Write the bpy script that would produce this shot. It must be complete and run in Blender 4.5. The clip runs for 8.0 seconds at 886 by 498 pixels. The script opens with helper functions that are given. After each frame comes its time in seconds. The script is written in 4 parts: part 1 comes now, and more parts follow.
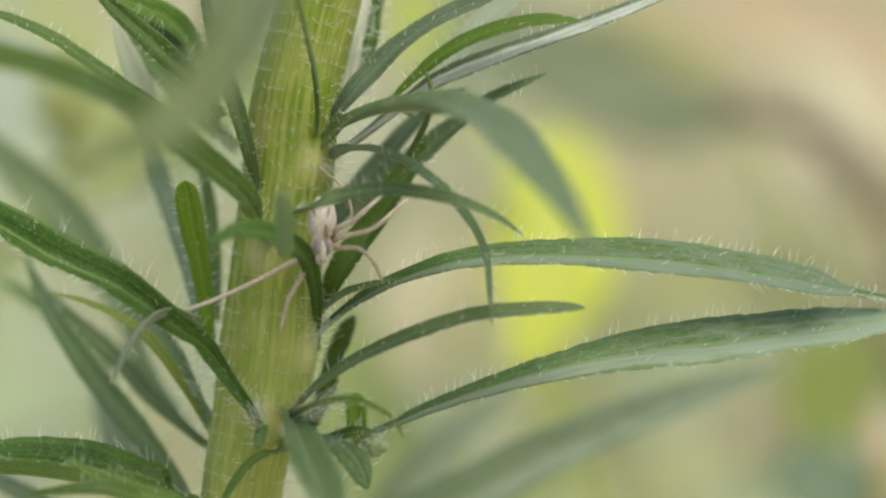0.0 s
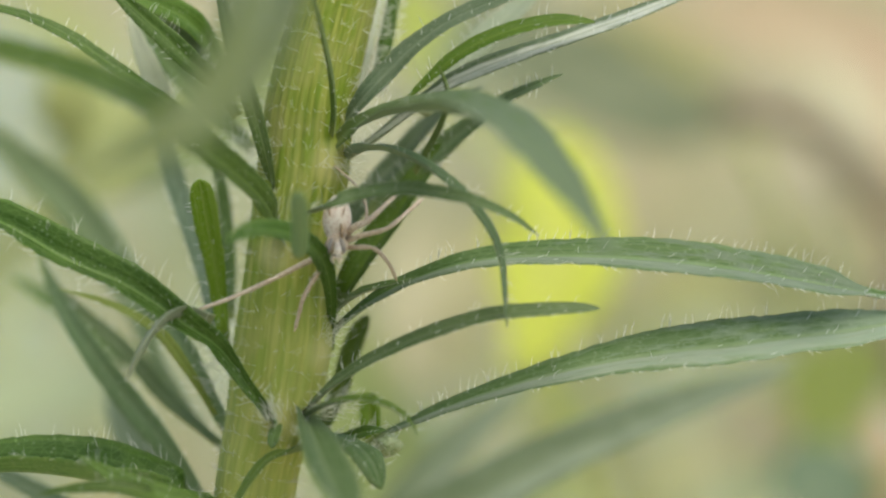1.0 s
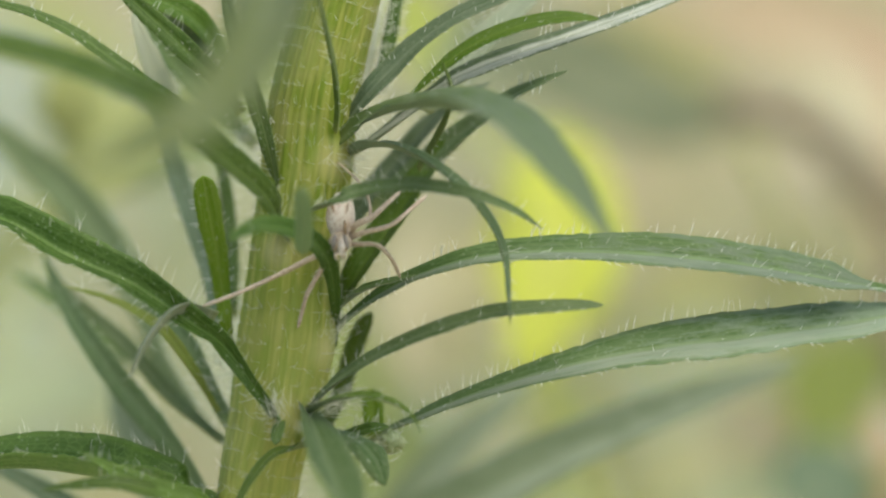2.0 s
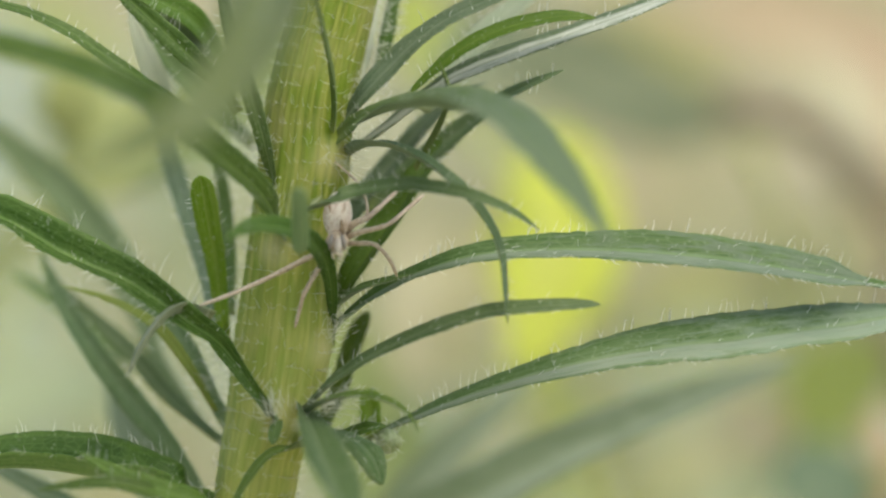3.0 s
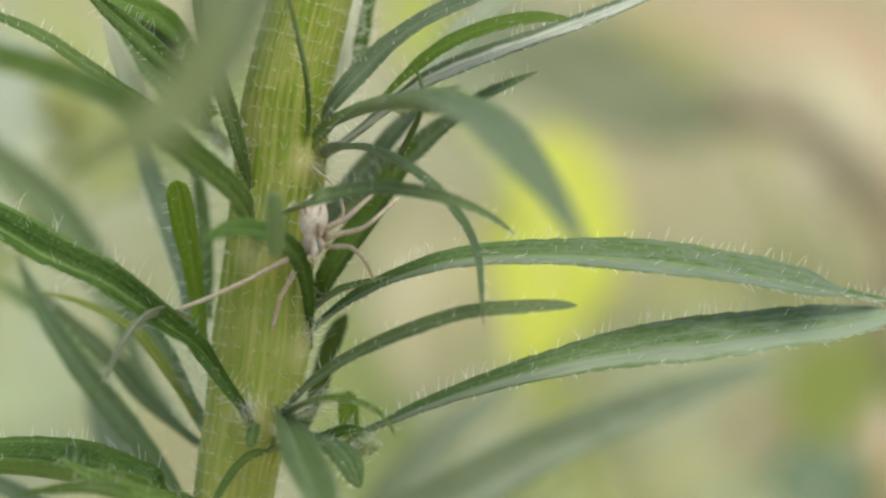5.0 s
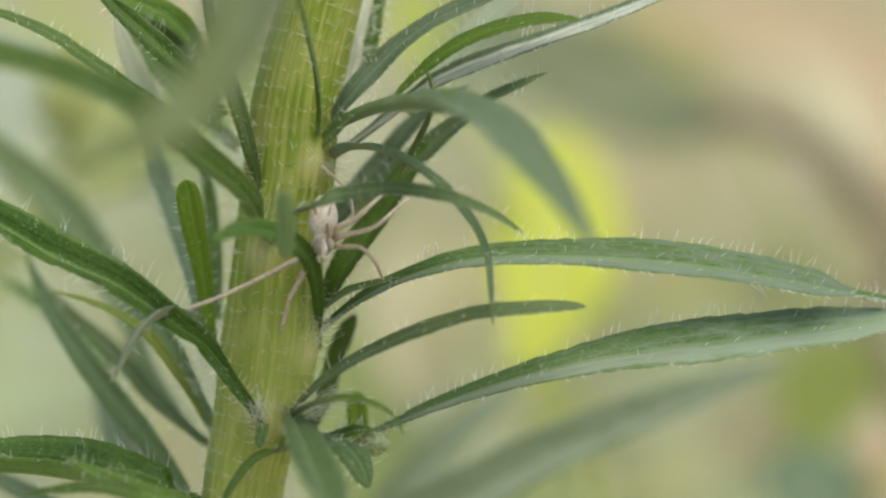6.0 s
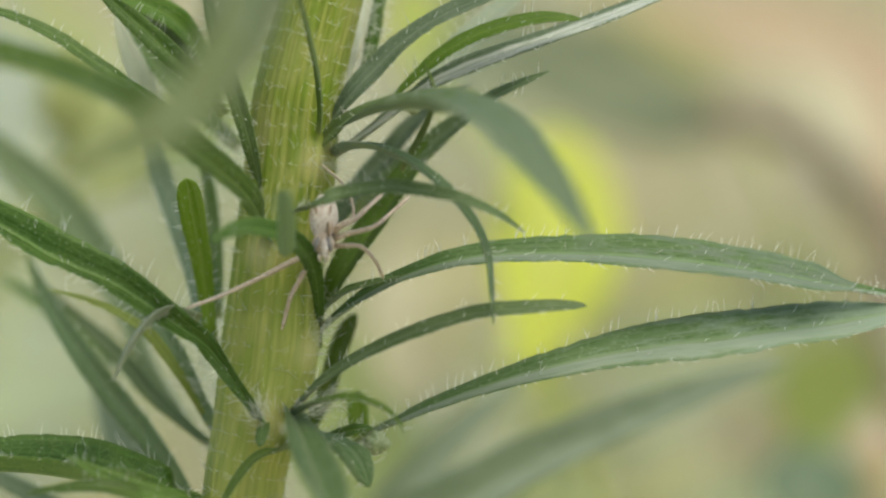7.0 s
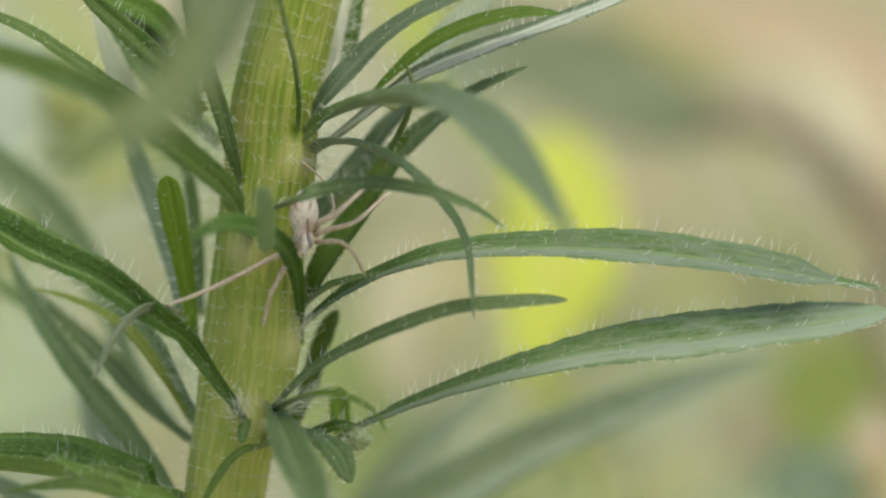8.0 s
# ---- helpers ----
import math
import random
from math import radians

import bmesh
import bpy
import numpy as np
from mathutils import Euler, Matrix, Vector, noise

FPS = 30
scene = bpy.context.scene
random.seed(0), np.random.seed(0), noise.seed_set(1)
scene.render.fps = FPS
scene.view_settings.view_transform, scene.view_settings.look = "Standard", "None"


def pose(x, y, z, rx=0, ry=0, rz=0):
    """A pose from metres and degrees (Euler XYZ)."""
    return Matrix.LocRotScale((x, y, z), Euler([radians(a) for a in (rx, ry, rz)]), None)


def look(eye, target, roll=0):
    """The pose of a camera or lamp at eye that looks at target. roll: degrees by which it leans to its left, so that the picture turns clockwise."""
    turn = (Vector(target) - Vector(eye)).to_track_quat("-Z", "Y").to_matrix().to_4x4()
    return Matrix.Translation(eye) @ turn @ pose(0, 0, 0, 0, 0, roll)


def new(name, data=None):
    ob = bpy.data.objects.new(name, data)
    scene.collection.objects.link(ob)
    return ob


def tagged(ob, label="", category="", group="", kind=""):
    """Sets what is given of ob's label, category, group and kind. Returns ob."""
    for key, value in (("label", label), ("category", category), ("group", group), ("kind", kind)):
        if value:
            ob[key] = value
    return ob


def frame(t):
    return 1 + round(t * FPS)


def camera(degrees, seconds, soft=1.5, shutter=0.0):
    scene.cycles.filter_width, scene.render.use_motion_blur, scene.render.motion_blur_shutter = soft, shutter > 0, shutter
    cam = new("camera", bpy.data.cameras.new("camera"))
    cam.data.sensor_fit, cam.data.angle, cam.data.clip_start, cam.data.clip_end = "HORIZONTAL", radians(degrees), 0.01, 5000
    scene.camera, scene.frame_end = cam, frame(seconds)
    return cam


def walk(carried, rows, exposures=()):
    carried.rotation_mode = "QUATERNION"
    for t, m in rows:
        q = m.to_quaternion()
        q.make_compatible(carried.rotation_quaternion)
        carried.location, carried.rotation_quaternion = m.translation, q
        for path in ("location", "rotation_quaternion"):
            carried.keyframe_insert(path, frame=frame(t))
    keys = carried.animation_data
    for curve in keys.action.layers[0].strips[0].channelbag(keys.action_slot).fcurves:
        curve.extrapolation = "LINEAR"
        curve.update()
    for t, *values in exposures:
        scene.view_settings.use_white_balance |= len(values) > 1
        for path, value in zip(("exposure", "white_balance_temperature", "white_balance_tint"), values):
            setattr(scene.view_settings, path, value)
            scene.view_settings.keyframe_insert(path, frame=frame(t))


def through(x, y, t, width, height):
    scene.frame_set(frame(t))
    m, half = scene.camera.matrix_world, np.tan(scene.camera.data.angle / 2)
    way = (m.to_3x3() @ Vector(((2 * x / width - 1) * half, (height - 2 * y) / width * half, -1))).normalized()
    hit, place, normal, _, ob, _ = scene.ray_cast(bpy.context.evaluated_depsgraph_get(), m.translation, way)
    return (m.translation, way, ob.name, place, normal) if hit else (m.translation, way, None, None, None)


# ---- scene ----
TILT, FOCUS = 8.0, 0.250          # the camera looks a little down, from a quarter of a metre
EYE = Vector((0.0, 0.0, 0.2398))
cam = camera(15.0, 8.0, soft=2.4)
cam.data.dof.use_dof = True
cam.data.dof.focus_distance = FOCUS - 0.0035
cam.data.dof.aperture_fstop = 11.0
walk(cam, [(0.0, pose(*EYE, 90 - TILT, 0, 0)), (8.0, pose(*EYE, 90 - TILT, 0, 0))], [(0.0, 0.1, 6950, -3), (4.8, 0.1, 6950, -3), (6.4, 0.03, 6950, -4), (8.0, 0.02, 6950, -4)])

# ---- daylight: bright overcast, soft light from above
world = bpy.data.worlds.new("sky")
scene.world = world
world.use_nodes = True
wn = world.node_tree
sky = wn.nodes.new("ShaderNodeTexSky")
sky.sky_type, sky.sun_disc = "NISHITA", False
sky.sun_elevation, sky.sun_rotation = radians(65), radians(139)
sky.air_density, sky.dust_density = 1.0, 4.0
wn.links.new(sky.outputs[0], wn.nodes["Background"].inputs[0])
wn.nodes["Background"].inputs[1].default_value = 0.16
sun = new("sun", bpy.data.lights.new("sun", "SUN"))
sun.data.energy, sun.data.angle, sun.data.color = 1.7, radians(50), (1.0, 0.96, 0.9)
sun.matrix_world = look((0.3, -0.35, 1.0), (0, 0, 0))


# ---- materials
class Mat:
    """A small helper round a node material."""

    def __init__(self, name, rough=0.5):
        self.mat = bpy.data.materials.new(name)
        self.mat.use_nodes = True
        self.nt = self.mat.node_tree
        self.bsdf = self.nt.nodes["Principled BSDF"]
        self.bsdf.inputs["Roughness"].default_value = rough
        self.out = self.nt.nodes["Material Output"]

    def node(self, kind, **inputs):
        n = self.nt.nodes.new(kind)
        for key, value in inputs.items():
            self.put(n.inputs[key.replace("_", " ")], value)
        return n

    def put(self, socket, value):
        if isinstance(value, bpy.types.NodeSocket):
            self.nt.links.new(value, socket)
        else:
            socket.default_value = value

    def noise(self, scale, detail=3.0, rough=0.55, vector=None):
        n = self.node("ShaderNodeTexNoise", Scale=scale, Detail=detail, Roughness=rough)
        self.put(n.inputs["Vector"], vector or self.coord("Object"))
        return n.outputs["Fac"]

    def coord(self, which):
        return self.node("ShaderNodeTexCoord").outputs[which]

    def ramp(self, fac, stops):
        r = self.node("ShaderNodeValToRGB", Fac=fac)
        e = r.color_ramp.elements
        while len(e) < len(stops):
            e.new(0.5)
        for el, (p, c) in zip(e, stops):
            el.position, el.color = p, (*c, 1) if len(c) == 3 else c
        return r.outputs["Color"]

    def mix(self, fac, a, b, kind="MIX"):
        m = self.nt.nodes.new("ShaderNodeMix")
        m.data_type, m.blend_type = "RGBA", kind
        self.put(m.inputs[0], fac)
        for i, v in ((6, a), (7, b)):
            self.put(m.inputs[i], (*v, 1) if isinstance(v, tuple) and len(v) == 3 else v)
        return m.outputs[2]

    def math(self, op, a, b=0.0):
        m = self.nt.nodes.new("ShaderNodeMath")
        m.operation = op
        self.put(m.inputs[0], a), self.put(m.inputs[1], b)
        return m.outputs[0]

    def random(self):
        return self.node("ShaderNodeObjectInfo").outputs["Random"]

    def uv(self):
        s = self.node("ShaderNodeSeparateXYZ", Vector=self.coord("UV"))
        return s.outputs[0], s.outputs[1]

    def bump(self, height, strength=0.3, distance=0.0002):
        b = self.node("ShaderNodeBump", Strength=strength, Distance=distance, Height=height)
        self.put(self.bsdf.inputs["Normal"], b.outputs[0])

    def done(self, colour, through=0.0, tint=None):
        """through: the share of light that passes the leaf."""
        self.put(self.bsdf.inputs["Base Color"], (*colour, 1) if isinstance(colour, tuple) else colour)
        if through:
            t = self.node("ShaderNodeBsdfTranslucent", Color=tint or colour)
            m = self.node("ShaderNodeMixShader", Fac=through)
            self.put(m.inputs[1], self.bsdf.outputs[0]), self.put(m.inputs[2], t.outputs[0])
            self.put(self.out.inputs["Surface"], m.outputs[0])
        return self.mat


def leaf_material(name, dark, light, vein, rough=0.45, through=0.25, sheen=0.12, lit_half=None, above=0.55,
                  tip=None, starts=0.3, ends=0.7, till=2.0):
    """Leaf surface: mottled green with a pale midrib, fine long veins and a net between them. One half can be painted
    paler, as if sky light fell on it, from above (0 to 1 across the leaf) on; tip: the colour to which it turns, in
    long flecks, between starts and ends of its length, as far as till."""
    m = Mat(name, rough)
    u, v = m.uv()
    stretched = m.node("ShaderNodeMapping", Vector=m.coord("UV"), Scale=(5.0, 26.0, 1.0)).outputs[0]
    blot = m.noise(1.0, 4, 0.6, stretched)
    fine = m.noise(2600.0, 2)
    base = m.mix(m.ramp(blot, [(0.3, (0, 0, 0)), (0.7, (1, 1, 1))]), dark, light)
    streak = m.noise(1.0, 3, 0.6, m.node("ShaderNodeMapping", Vector=m.coord("UV"), Scale=(11.0, 1.6, 1.0)).outputs[0])
    base = m.mix(m.ramp(streak, [(0.42, (0, 0, 0)), (0.62, (0.75, 0.75, 0.75))]), base, m.mix(0.55, light, vein))
    base = m.mix(m.math("MULTIPLY", fine, 0.5), base, m.mix(0.5, base, light))
    net = m.node("ShaderNodeTexVoronoi", Scale=1.0, Vector=m.node("ShaderNodeMapping", Vector=m.coord("UV"), Scale=(7.0, 34.0, 1.0)).outputs[0])
    net.feature = "DISTANCE_TO_EDGE"
    lines = m.ramp(net.outputs["Distance"], [(0.0, (1, 1, 1)), (0.09, (0, 0, 0))])
    base = m.mix(m.math("MULTIPLY", lines, 0.34), base, vein)
    dots = m.node("ShaderNodeTexVoronoi", Scale=1.0, Vector=m.node("ShaderNodeMapping", Vector=m.coord("Object"), Scale=(1900.0, 1900.0, 1900.0)).outputs[0])
    spots = m.ramp(dots.outputs["Distance"], [(0.12, (1, 1, 1)), (0.3, (0, 0, 0))])
    base = m.mix(m.math("MULTIPLY", spots, 0.3), base, m.mix(0.5, vein, (0.6, 0.65, 0.5)))
    worn = m.noise(330.0, 4, 0.65)
    base = m.mix(m.ramp(worn, [(0.5, (0, 0, 0)), (0.72, (0.6, 0.6, 0.6))]), base, m.mix(0.5, light, vein))
    # sky light on the upturned half, put into the colour as a mottled paler band
    if lit_half:
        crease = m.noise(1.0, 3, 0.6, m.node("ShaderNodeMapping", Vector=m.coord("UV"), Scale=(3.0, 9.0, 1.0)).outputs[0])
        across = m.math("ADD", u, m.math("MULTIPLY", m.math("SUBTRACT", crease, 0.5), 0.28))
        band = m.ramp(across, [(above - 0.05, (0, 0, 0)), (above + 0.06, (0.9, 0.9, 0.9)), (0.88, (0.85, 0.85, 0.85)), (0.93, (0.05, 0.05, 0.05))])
        mottle = m.noise(1.0, 4, 0.65, m.node("ShaderNodeMapping", Vector=m.coord("UV"), Scale=(9.0, 13.0, 1.0)).outputs[0])
        base = m.mix(m.math("MULTIPLY", m.ramp(mottle, [(0.55, (0, 0, 0)), (0.68, (0.7, 0.7, 0.7))]), 1.0), base, m.mix(0.3, base, dark))
        base = m.mix(m.math("MULTIPLY", band, m.ramp(mottle, [(0.36, (0.6, 0.6, 0.6)), (0.5, (1, 1, 1))])), base, m.mix(m.math("MULTIPLY", worn, 0.25), lit_half, base))
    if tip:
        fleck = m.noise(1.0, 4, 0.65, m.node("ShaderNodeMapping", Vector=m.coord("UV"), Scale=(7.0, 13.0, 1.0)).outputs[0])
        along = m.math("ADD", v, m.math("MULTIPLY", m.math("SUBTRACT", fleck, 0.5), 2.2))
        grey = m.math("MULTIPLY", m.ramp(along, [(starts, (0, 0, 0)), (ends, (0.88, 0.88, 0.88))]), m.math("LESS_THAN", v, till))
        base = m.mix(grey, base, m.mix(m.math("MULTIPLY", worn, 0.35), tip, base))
    mid = m.math("ABSOLUTE", m.math("SUBTRACT", u, 0.5))
    rib = m.ramp(mid, [(0.02, (1, 1, 1)), (0.06, (0, 0, 0))])
    base = m.mix(m.math("MULTIPLY", rib, 0.55), base, vein)
    edge = m.ramp(mid, [(0.44, (0, 0, 0)), (0.5, (1, 1, 1))])
    base = m.mix(m.math("MULTIPLY", edge, 0.35), base, vein)
    foot = m.ramp(v, [(0.0, (0.85, 0.85, 0.85)), (0.035, (0.45, 0.45, 0.45)), (0.09, (0, 0, 0))])
    base = m.mix(foot, base, m.mix(0.6, light, (0.50, 0.52, 0.18)))
    tone = m.node("ShaderNodeHueSaturation", Color=base, Saturation=1.0, Hue=m.math("ADD", 0.484, m.math("MULTIPLY", m.random(), 0.024)),
                  Value=m.math("ADD", 0.91, m.math("MULTIPLY", m.random(), 0.18))).outputs[0]
    m.bump(m.math("ADD", m.math("MULTIPLY", blot, 0.6), m.math("MULTIPLY", fine, 0.4)), 0.5, 0.0001)
    m.bsdf.inputs["Specular IOR Level"].default_value = 0.28
    m.bsdf.inputs["Sheen Weight"].default_value = sheen
    m.bsdf.inputs["Sheen Roughness"].default_value = 0.4
    m.bsdf.inputs["Sheen Tint"].default_value = (0.85, 0.95, 0.8, 1)
    return m.done(tone, through, m.mix(0.5, tone, m.mix(0.5, tone, (0.25, 0.42, 0.03))))


LEAF_TOP = leaf_material("leaf_upper_side", (0.05, 0.115, 0.018), (0.10, 0.18, 0.04), (0.27, 0.37, 0.15))
LEAF_UNDER = leaf_material("leaf_under_side", (0.20, 0.27, 0.17), (0.29, 0.36, 0.25), (0.38, 0.45, 0.31), 0.6)
LEAF_TOP_DEEP = leaf_material("deep_green_leaf", (0.055, 0.115, 0.010), (0.10, 0.175, 0.02), (0.21, 0.31, 0.08))
LEAF_UNDER_DEEP = leaf_material("deep_green_under_side", (0.10, 0.17, 0.035), (0.16, 0.235, 0.07), (0.27, 0.36, 0.15), 0.6)
LEAF_FRESH = leaf_material("fresh_leaf", (0.07, 0.165, 0.012), (0.115, 0.235, 0.025), (0.22, 0.34, 0.07), 0.45, 0.45)
LEAF_YELLOW = leaf_material("yellow_leaf", (0.63, 0.70, 0.05), (0.71, 0.77, 0.09), (0.66, 0.64, 0.25), 0.5, 0.4)


# where leaves leave the stem, in metres from its foot
NODES = [(0.02007, -0.0024, 0.21349), (0.01945, -0.0020, 0.19950), (0.0162, -0.0026, 0.19479), (0.0161, -0.0032, 0.20685)]


def stem_material():
    m = Mat("ribbed_stem", 0.55)
    u, v = m.uv()
    stripes = m.node("ShaderNodeMapping", Vector=m.coord("UV"), Scale=(64.0, 9.0, 1.0)).outputs[0]
    s1 = m.noise(1.0, 3, 0.5, stripes)
    broad = m.noise(1.0, 2, 0.5, m.node("ShaderNodeMapping", Vector=m.coord("UV"), Scale=(24.0, 26.0, 1.0)).outputs[0])
    s2 = m.noise(1500.0, 3)
    col = m.ramp(s1, [(0.38, (0.15, 0.22, 0.012)), (0.5, (0.29, 0.345, 0.035)), (0.64, (0.44, 0.47, 0.11))])
    col = m.mix(m.ramp(broad, [(0.4, (0.75, 0.75, 0.75)), (0.54, (0, 0, 0))]), col, (0.19, 0.31, 0.012))
    col = m.mix(m.ramp(broad, [(0.55, (0, 0, 0)), (0.75, (0.4, 0.4, 0.4))]), col, (0.50, 0.50, 0.13))
    big = m.noise(260.0, 4, 0.65)
    col = m.mix(m.ramp(big, [(0.45, (0, 0, 0)), (0.68, (0.5, 0.5, 0.5))]), col, (0.54, 0.50, 0.20))
    col = m.mix(m.math("MULTIPLY", s2, 0.25), col, (0.36, 0.41, 0.08))
    height = m.node("ShaderNodeSeparateXYZ", Vector=m.coord("Object")).outputs[2]
    # paler and yellower towards the lower part of the stem
    low_pale = m.ramp(m.math("MULTIPLY", m.math("SUBTRACT", height, 0.180), 25.0), [(0.3, (0.62, 0.62, 0.62)), (0.85, (0, 0, 0))])
    col = m.mix(m.math("MULTIPLY", low_pale, m.math("ADD", 0.35, broad)), col, m.mix(s1, (0.47, 0.51, 0.09), (0.72, 0.74, 0.31)))
    for spot in NODES:
        off = m.node("ShaderNodeVectorMath", Vector=m.coord("Object"))
        off.operation = "DISTANCE"
        off.inputs[1].default_value = spot
        reach = m.math("ADD", off.outputs["Value"], m.math("MULTIPLY", m.math("SUBTRACT", big, 0.5), 0.0016))
        col = m.mix(m.ramp(m.math("MULTIPLY", reach, 430.0), [(0.1, (0.7, 0.7, 0.7)), (0.85, (0, 0, 0))]), col, m.mix(s2, (0.62, 0.60, 0.22), (0.86, 0.81, 0.48)))
    m.bump(m.math("ADD", s1, m.math("MULTIPLY", s2, 0.4)), 0.5, 0.00012)
    return m.done(col, 0.2)


def plain_material(name, a, b, scale, rough=0.6, through=0.0, bump=0.2):
    m = Mat(name, rough)
    n = m.noise(scale, 4)
    m.bump(n, bump, 0.0001)
    return m.done(m.mix(m.ramp(n, [(0.3, (0, 0, 0)), (0.7, (1, 1, 1))]), a, b), through)


STEM = stem_material()
HAIR = plain_material("white_hair", (0.93, 0.94, 0.88), (0.97, 0.97, 0.93), 800, 0.3, 0.7)
def spider_material(name, shade, skin, pale, scale):
    """Pale skin with brown freckles and soft clouds."""
    m = Mat(name, 0.55)
    cloud, freckle = m.noise(scale * 0.35, 4, 0.6), m.noise(scale * 2.2, 3, 0.6)
    col = m.mix(m.ramp(cloud, [(0.35, (0, 0, 0)), (0.65, (1, 1, 1))]), skin, pale)
    col = m.mix(m.ramp(freckle, [(0.36, (0.9, 0.9, 0.9)), (0.5, (0, 0, 0))]), col, shade)
    m.bump(freckle, 0.4, 0.00005)
    return m.done(col, 0.12)


SPIDER = spider_material("spider_skin", (0.40, 0.28, 0.20), (0.62, 0.50, 0.41), (0.76, 0.65, 0.56), 2600)
SPIDER_PALE = spider_material("spider_pale_skin", (0.66, 0.52, 0.47), (0.84, 0.72, 0.69), (0.95, 0.88, 0.86), 1800)
SPIDER_MARK = plain_material("spider_brown_mark", (0.30, 0.20, 0.13), (0.48, 0.35, 0.26), 2500, 0.6)
SPIDER_GREY = plain_material("spider_grey_band", (0.32, 0.29, 0.29), (0.48, 0.43, 0.42), 3000, 0.6)
EYE_BLACK = plain_material("spider_eye", (0.01, 0.01, 0.01), (0.02, 0.02, 0.02), 900, 0.15)


LEAF_BLUE = leaf_material("bluish_leaf", (0.17, 0.26, 0.16), (0.24, 0.33, 0.23), (0.3, 0.38, 0.29), 0.6, 0.25)
LEAF_MINT = leaf_material("mint_leaf", (0.25, 0.41, 0.21), (0.32, 0.48, 0.28), (0.38, 0.5, 0.33), 0.6, 0.3)
LEAF_MID = leaf_material("mid_green_leaf", (0.07, 0.135, 0.035), (0.125, 0.195, 0.07), (0.26, 0.33, 0.16), 0.55, 0.3)
LEAF_SLATE = leaf_material("slate_green_leaf", (0.07, 0.125, 0.06), (0.115, 0.18, 0.098), (0.27, 0.33, 0.23), 0.5, 0.25)
LEAF_APPLE = leaf_material("apple_green_leaf", (0.17, 0.34, 0.018), (0.25, 0.44, 0.04), (0.42, 0.55, 0.15), 0.45, 0.5)
LEAF_DARK = leaf_material("dark_green_leaf", (0.03, 0.075, 0.005), (0.058, 0.115, 0.011), (0.19, 0.29, 0.08))
# lower half paled in the colour to stand for light from the sky
LEAF_HALF = leaf_material("half_lit_leaf", (0.065, 0.13, 0.03), (0.12, 0.19, 0.065), (0.29, 0.37, 0.2), 0.5, 0.25, 0.08, (0.38, 0.42, 0.34), 0.52, tip=(0.28, 0.35, 0.26), starts=0.55, ends=0.9)
LEAF_PALE = leaf_material("pale_grey_leaf", (0.40, 0.46, 0.36), (0.52, 0.57, 0.46), (0.58, 0.62, 0.5), 0.7, 0.5)
LEAF_KHAKI = leaf_material("khaki_leaf", (0.34, 0.39, 0.13), (0.44, 0.49, 0.19), (0.5, 0.52, 0.25), 0.7, 0.3)
LEAF_CHANNEL = leaf_material("channelled_under_side", (0.10, 0.22, 0.05), (0.16, 0.29, 0.09), (0.36, 0.50, 0.17), 0.6, 0.3)
# sky light along the near half is painted in here too
LEAF_RIM = leaf_material("lit_rim_leaf", (0.038, 0.088, 0.012), (0.07, 0.13, 0.026), (0.25, 0.34, 0.16), 0.5, 0.25, 0.08, (0.30, 0.345, 0.28), 0.52, tip=(0.185, 0.228, 0.17), starts=0.5, ends=0.85, till=0.9)
LEAF_ARCH = leaf_material("green_to_grey_leaf", (0.075, 0.135, 0.028), (0.115, 0.18, 0.05), (0.22, 0.3, 0.13), 0.5, 0.3, 0.12, tip=(0.19, 0.245, 0.165), starts=0.2, ends=0.5)
LEAF_HOOK = leaf_material("dark_to_bluish_leaf", (0.055, 0.115, 0.02), (0.10, 0.17, 0.04), (0.2, 0.28, 0.12), 0.5, 0.25, 0.12, tip=(0.135, 0.20, 0.115), starts=0.1, ends=0.6)
# duller leaf with the same painted sky light on one half
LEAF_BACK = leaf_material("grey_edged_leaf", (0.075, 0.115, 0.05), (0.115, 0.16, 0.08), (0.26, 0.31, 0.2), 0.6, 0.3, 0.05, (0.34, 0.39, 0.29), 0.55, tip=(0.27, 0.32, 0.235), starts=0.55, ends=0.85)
LEAF_SPRING = leaf_material("spring_green_leaf", (0.26, 0.31, 0.06), (0.34, 0.39, 0.11), (0.36, 0.46, 0.14), 0.45, 0.5)
LEAF_SAGE = leaf_material("sage_green_leaf", (0.125, 0.205, 0.075), (0.185, 0.27, 0.12), (0.32, 0.40, 0.25), 0.55, 0.3)
LEAF_STRAW = leaf_material("straw_leaf", (0.58, 0.55, 0.30), (0.70, 0.66, 0.38), (0.6, 0.56, 0.3), 0.7, 0.3)
# the white band is sky light painted almost white
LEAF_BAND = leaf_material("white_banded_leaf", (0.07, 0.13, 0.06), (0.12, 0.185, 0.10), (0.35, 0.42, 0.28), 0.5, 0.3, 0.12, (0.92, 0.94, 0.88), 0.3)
LEAF_DUSK = leaf_material("dusky_green_leaf", (0.055, 0.115, 0.025), (0.10, 0.17, 0.05), (0.25, 0.32, 0.18), 0.55, 0.25)
# near-white and strongly translucent
LEAF_WHITE = leaf_material("near_white_leaf", (0.86, 0.87, 0.78), (0.93, 0.93, 0.86), (0.9, 0.9, 0.8), 0.7, 0.6)
LEAF_FRONT = leaf_material("pale_to_olive_leaf", (0.27, 0.325, 0.215), (0.33, 0.385, 0.27), (0.36, 0.42, 0.3), 0.7, 0.3, 0.1, tip=(0.12, 0.165, 0.02), starts=0.38, ends=0.72)
LEAF_MOSS = leaf_material("moss_green_leaf", (0.25, 0.31, 0.10), (0.33, 0.39, 0.15), (0.36, 0.4, 0.2), 0.7, 0.3)
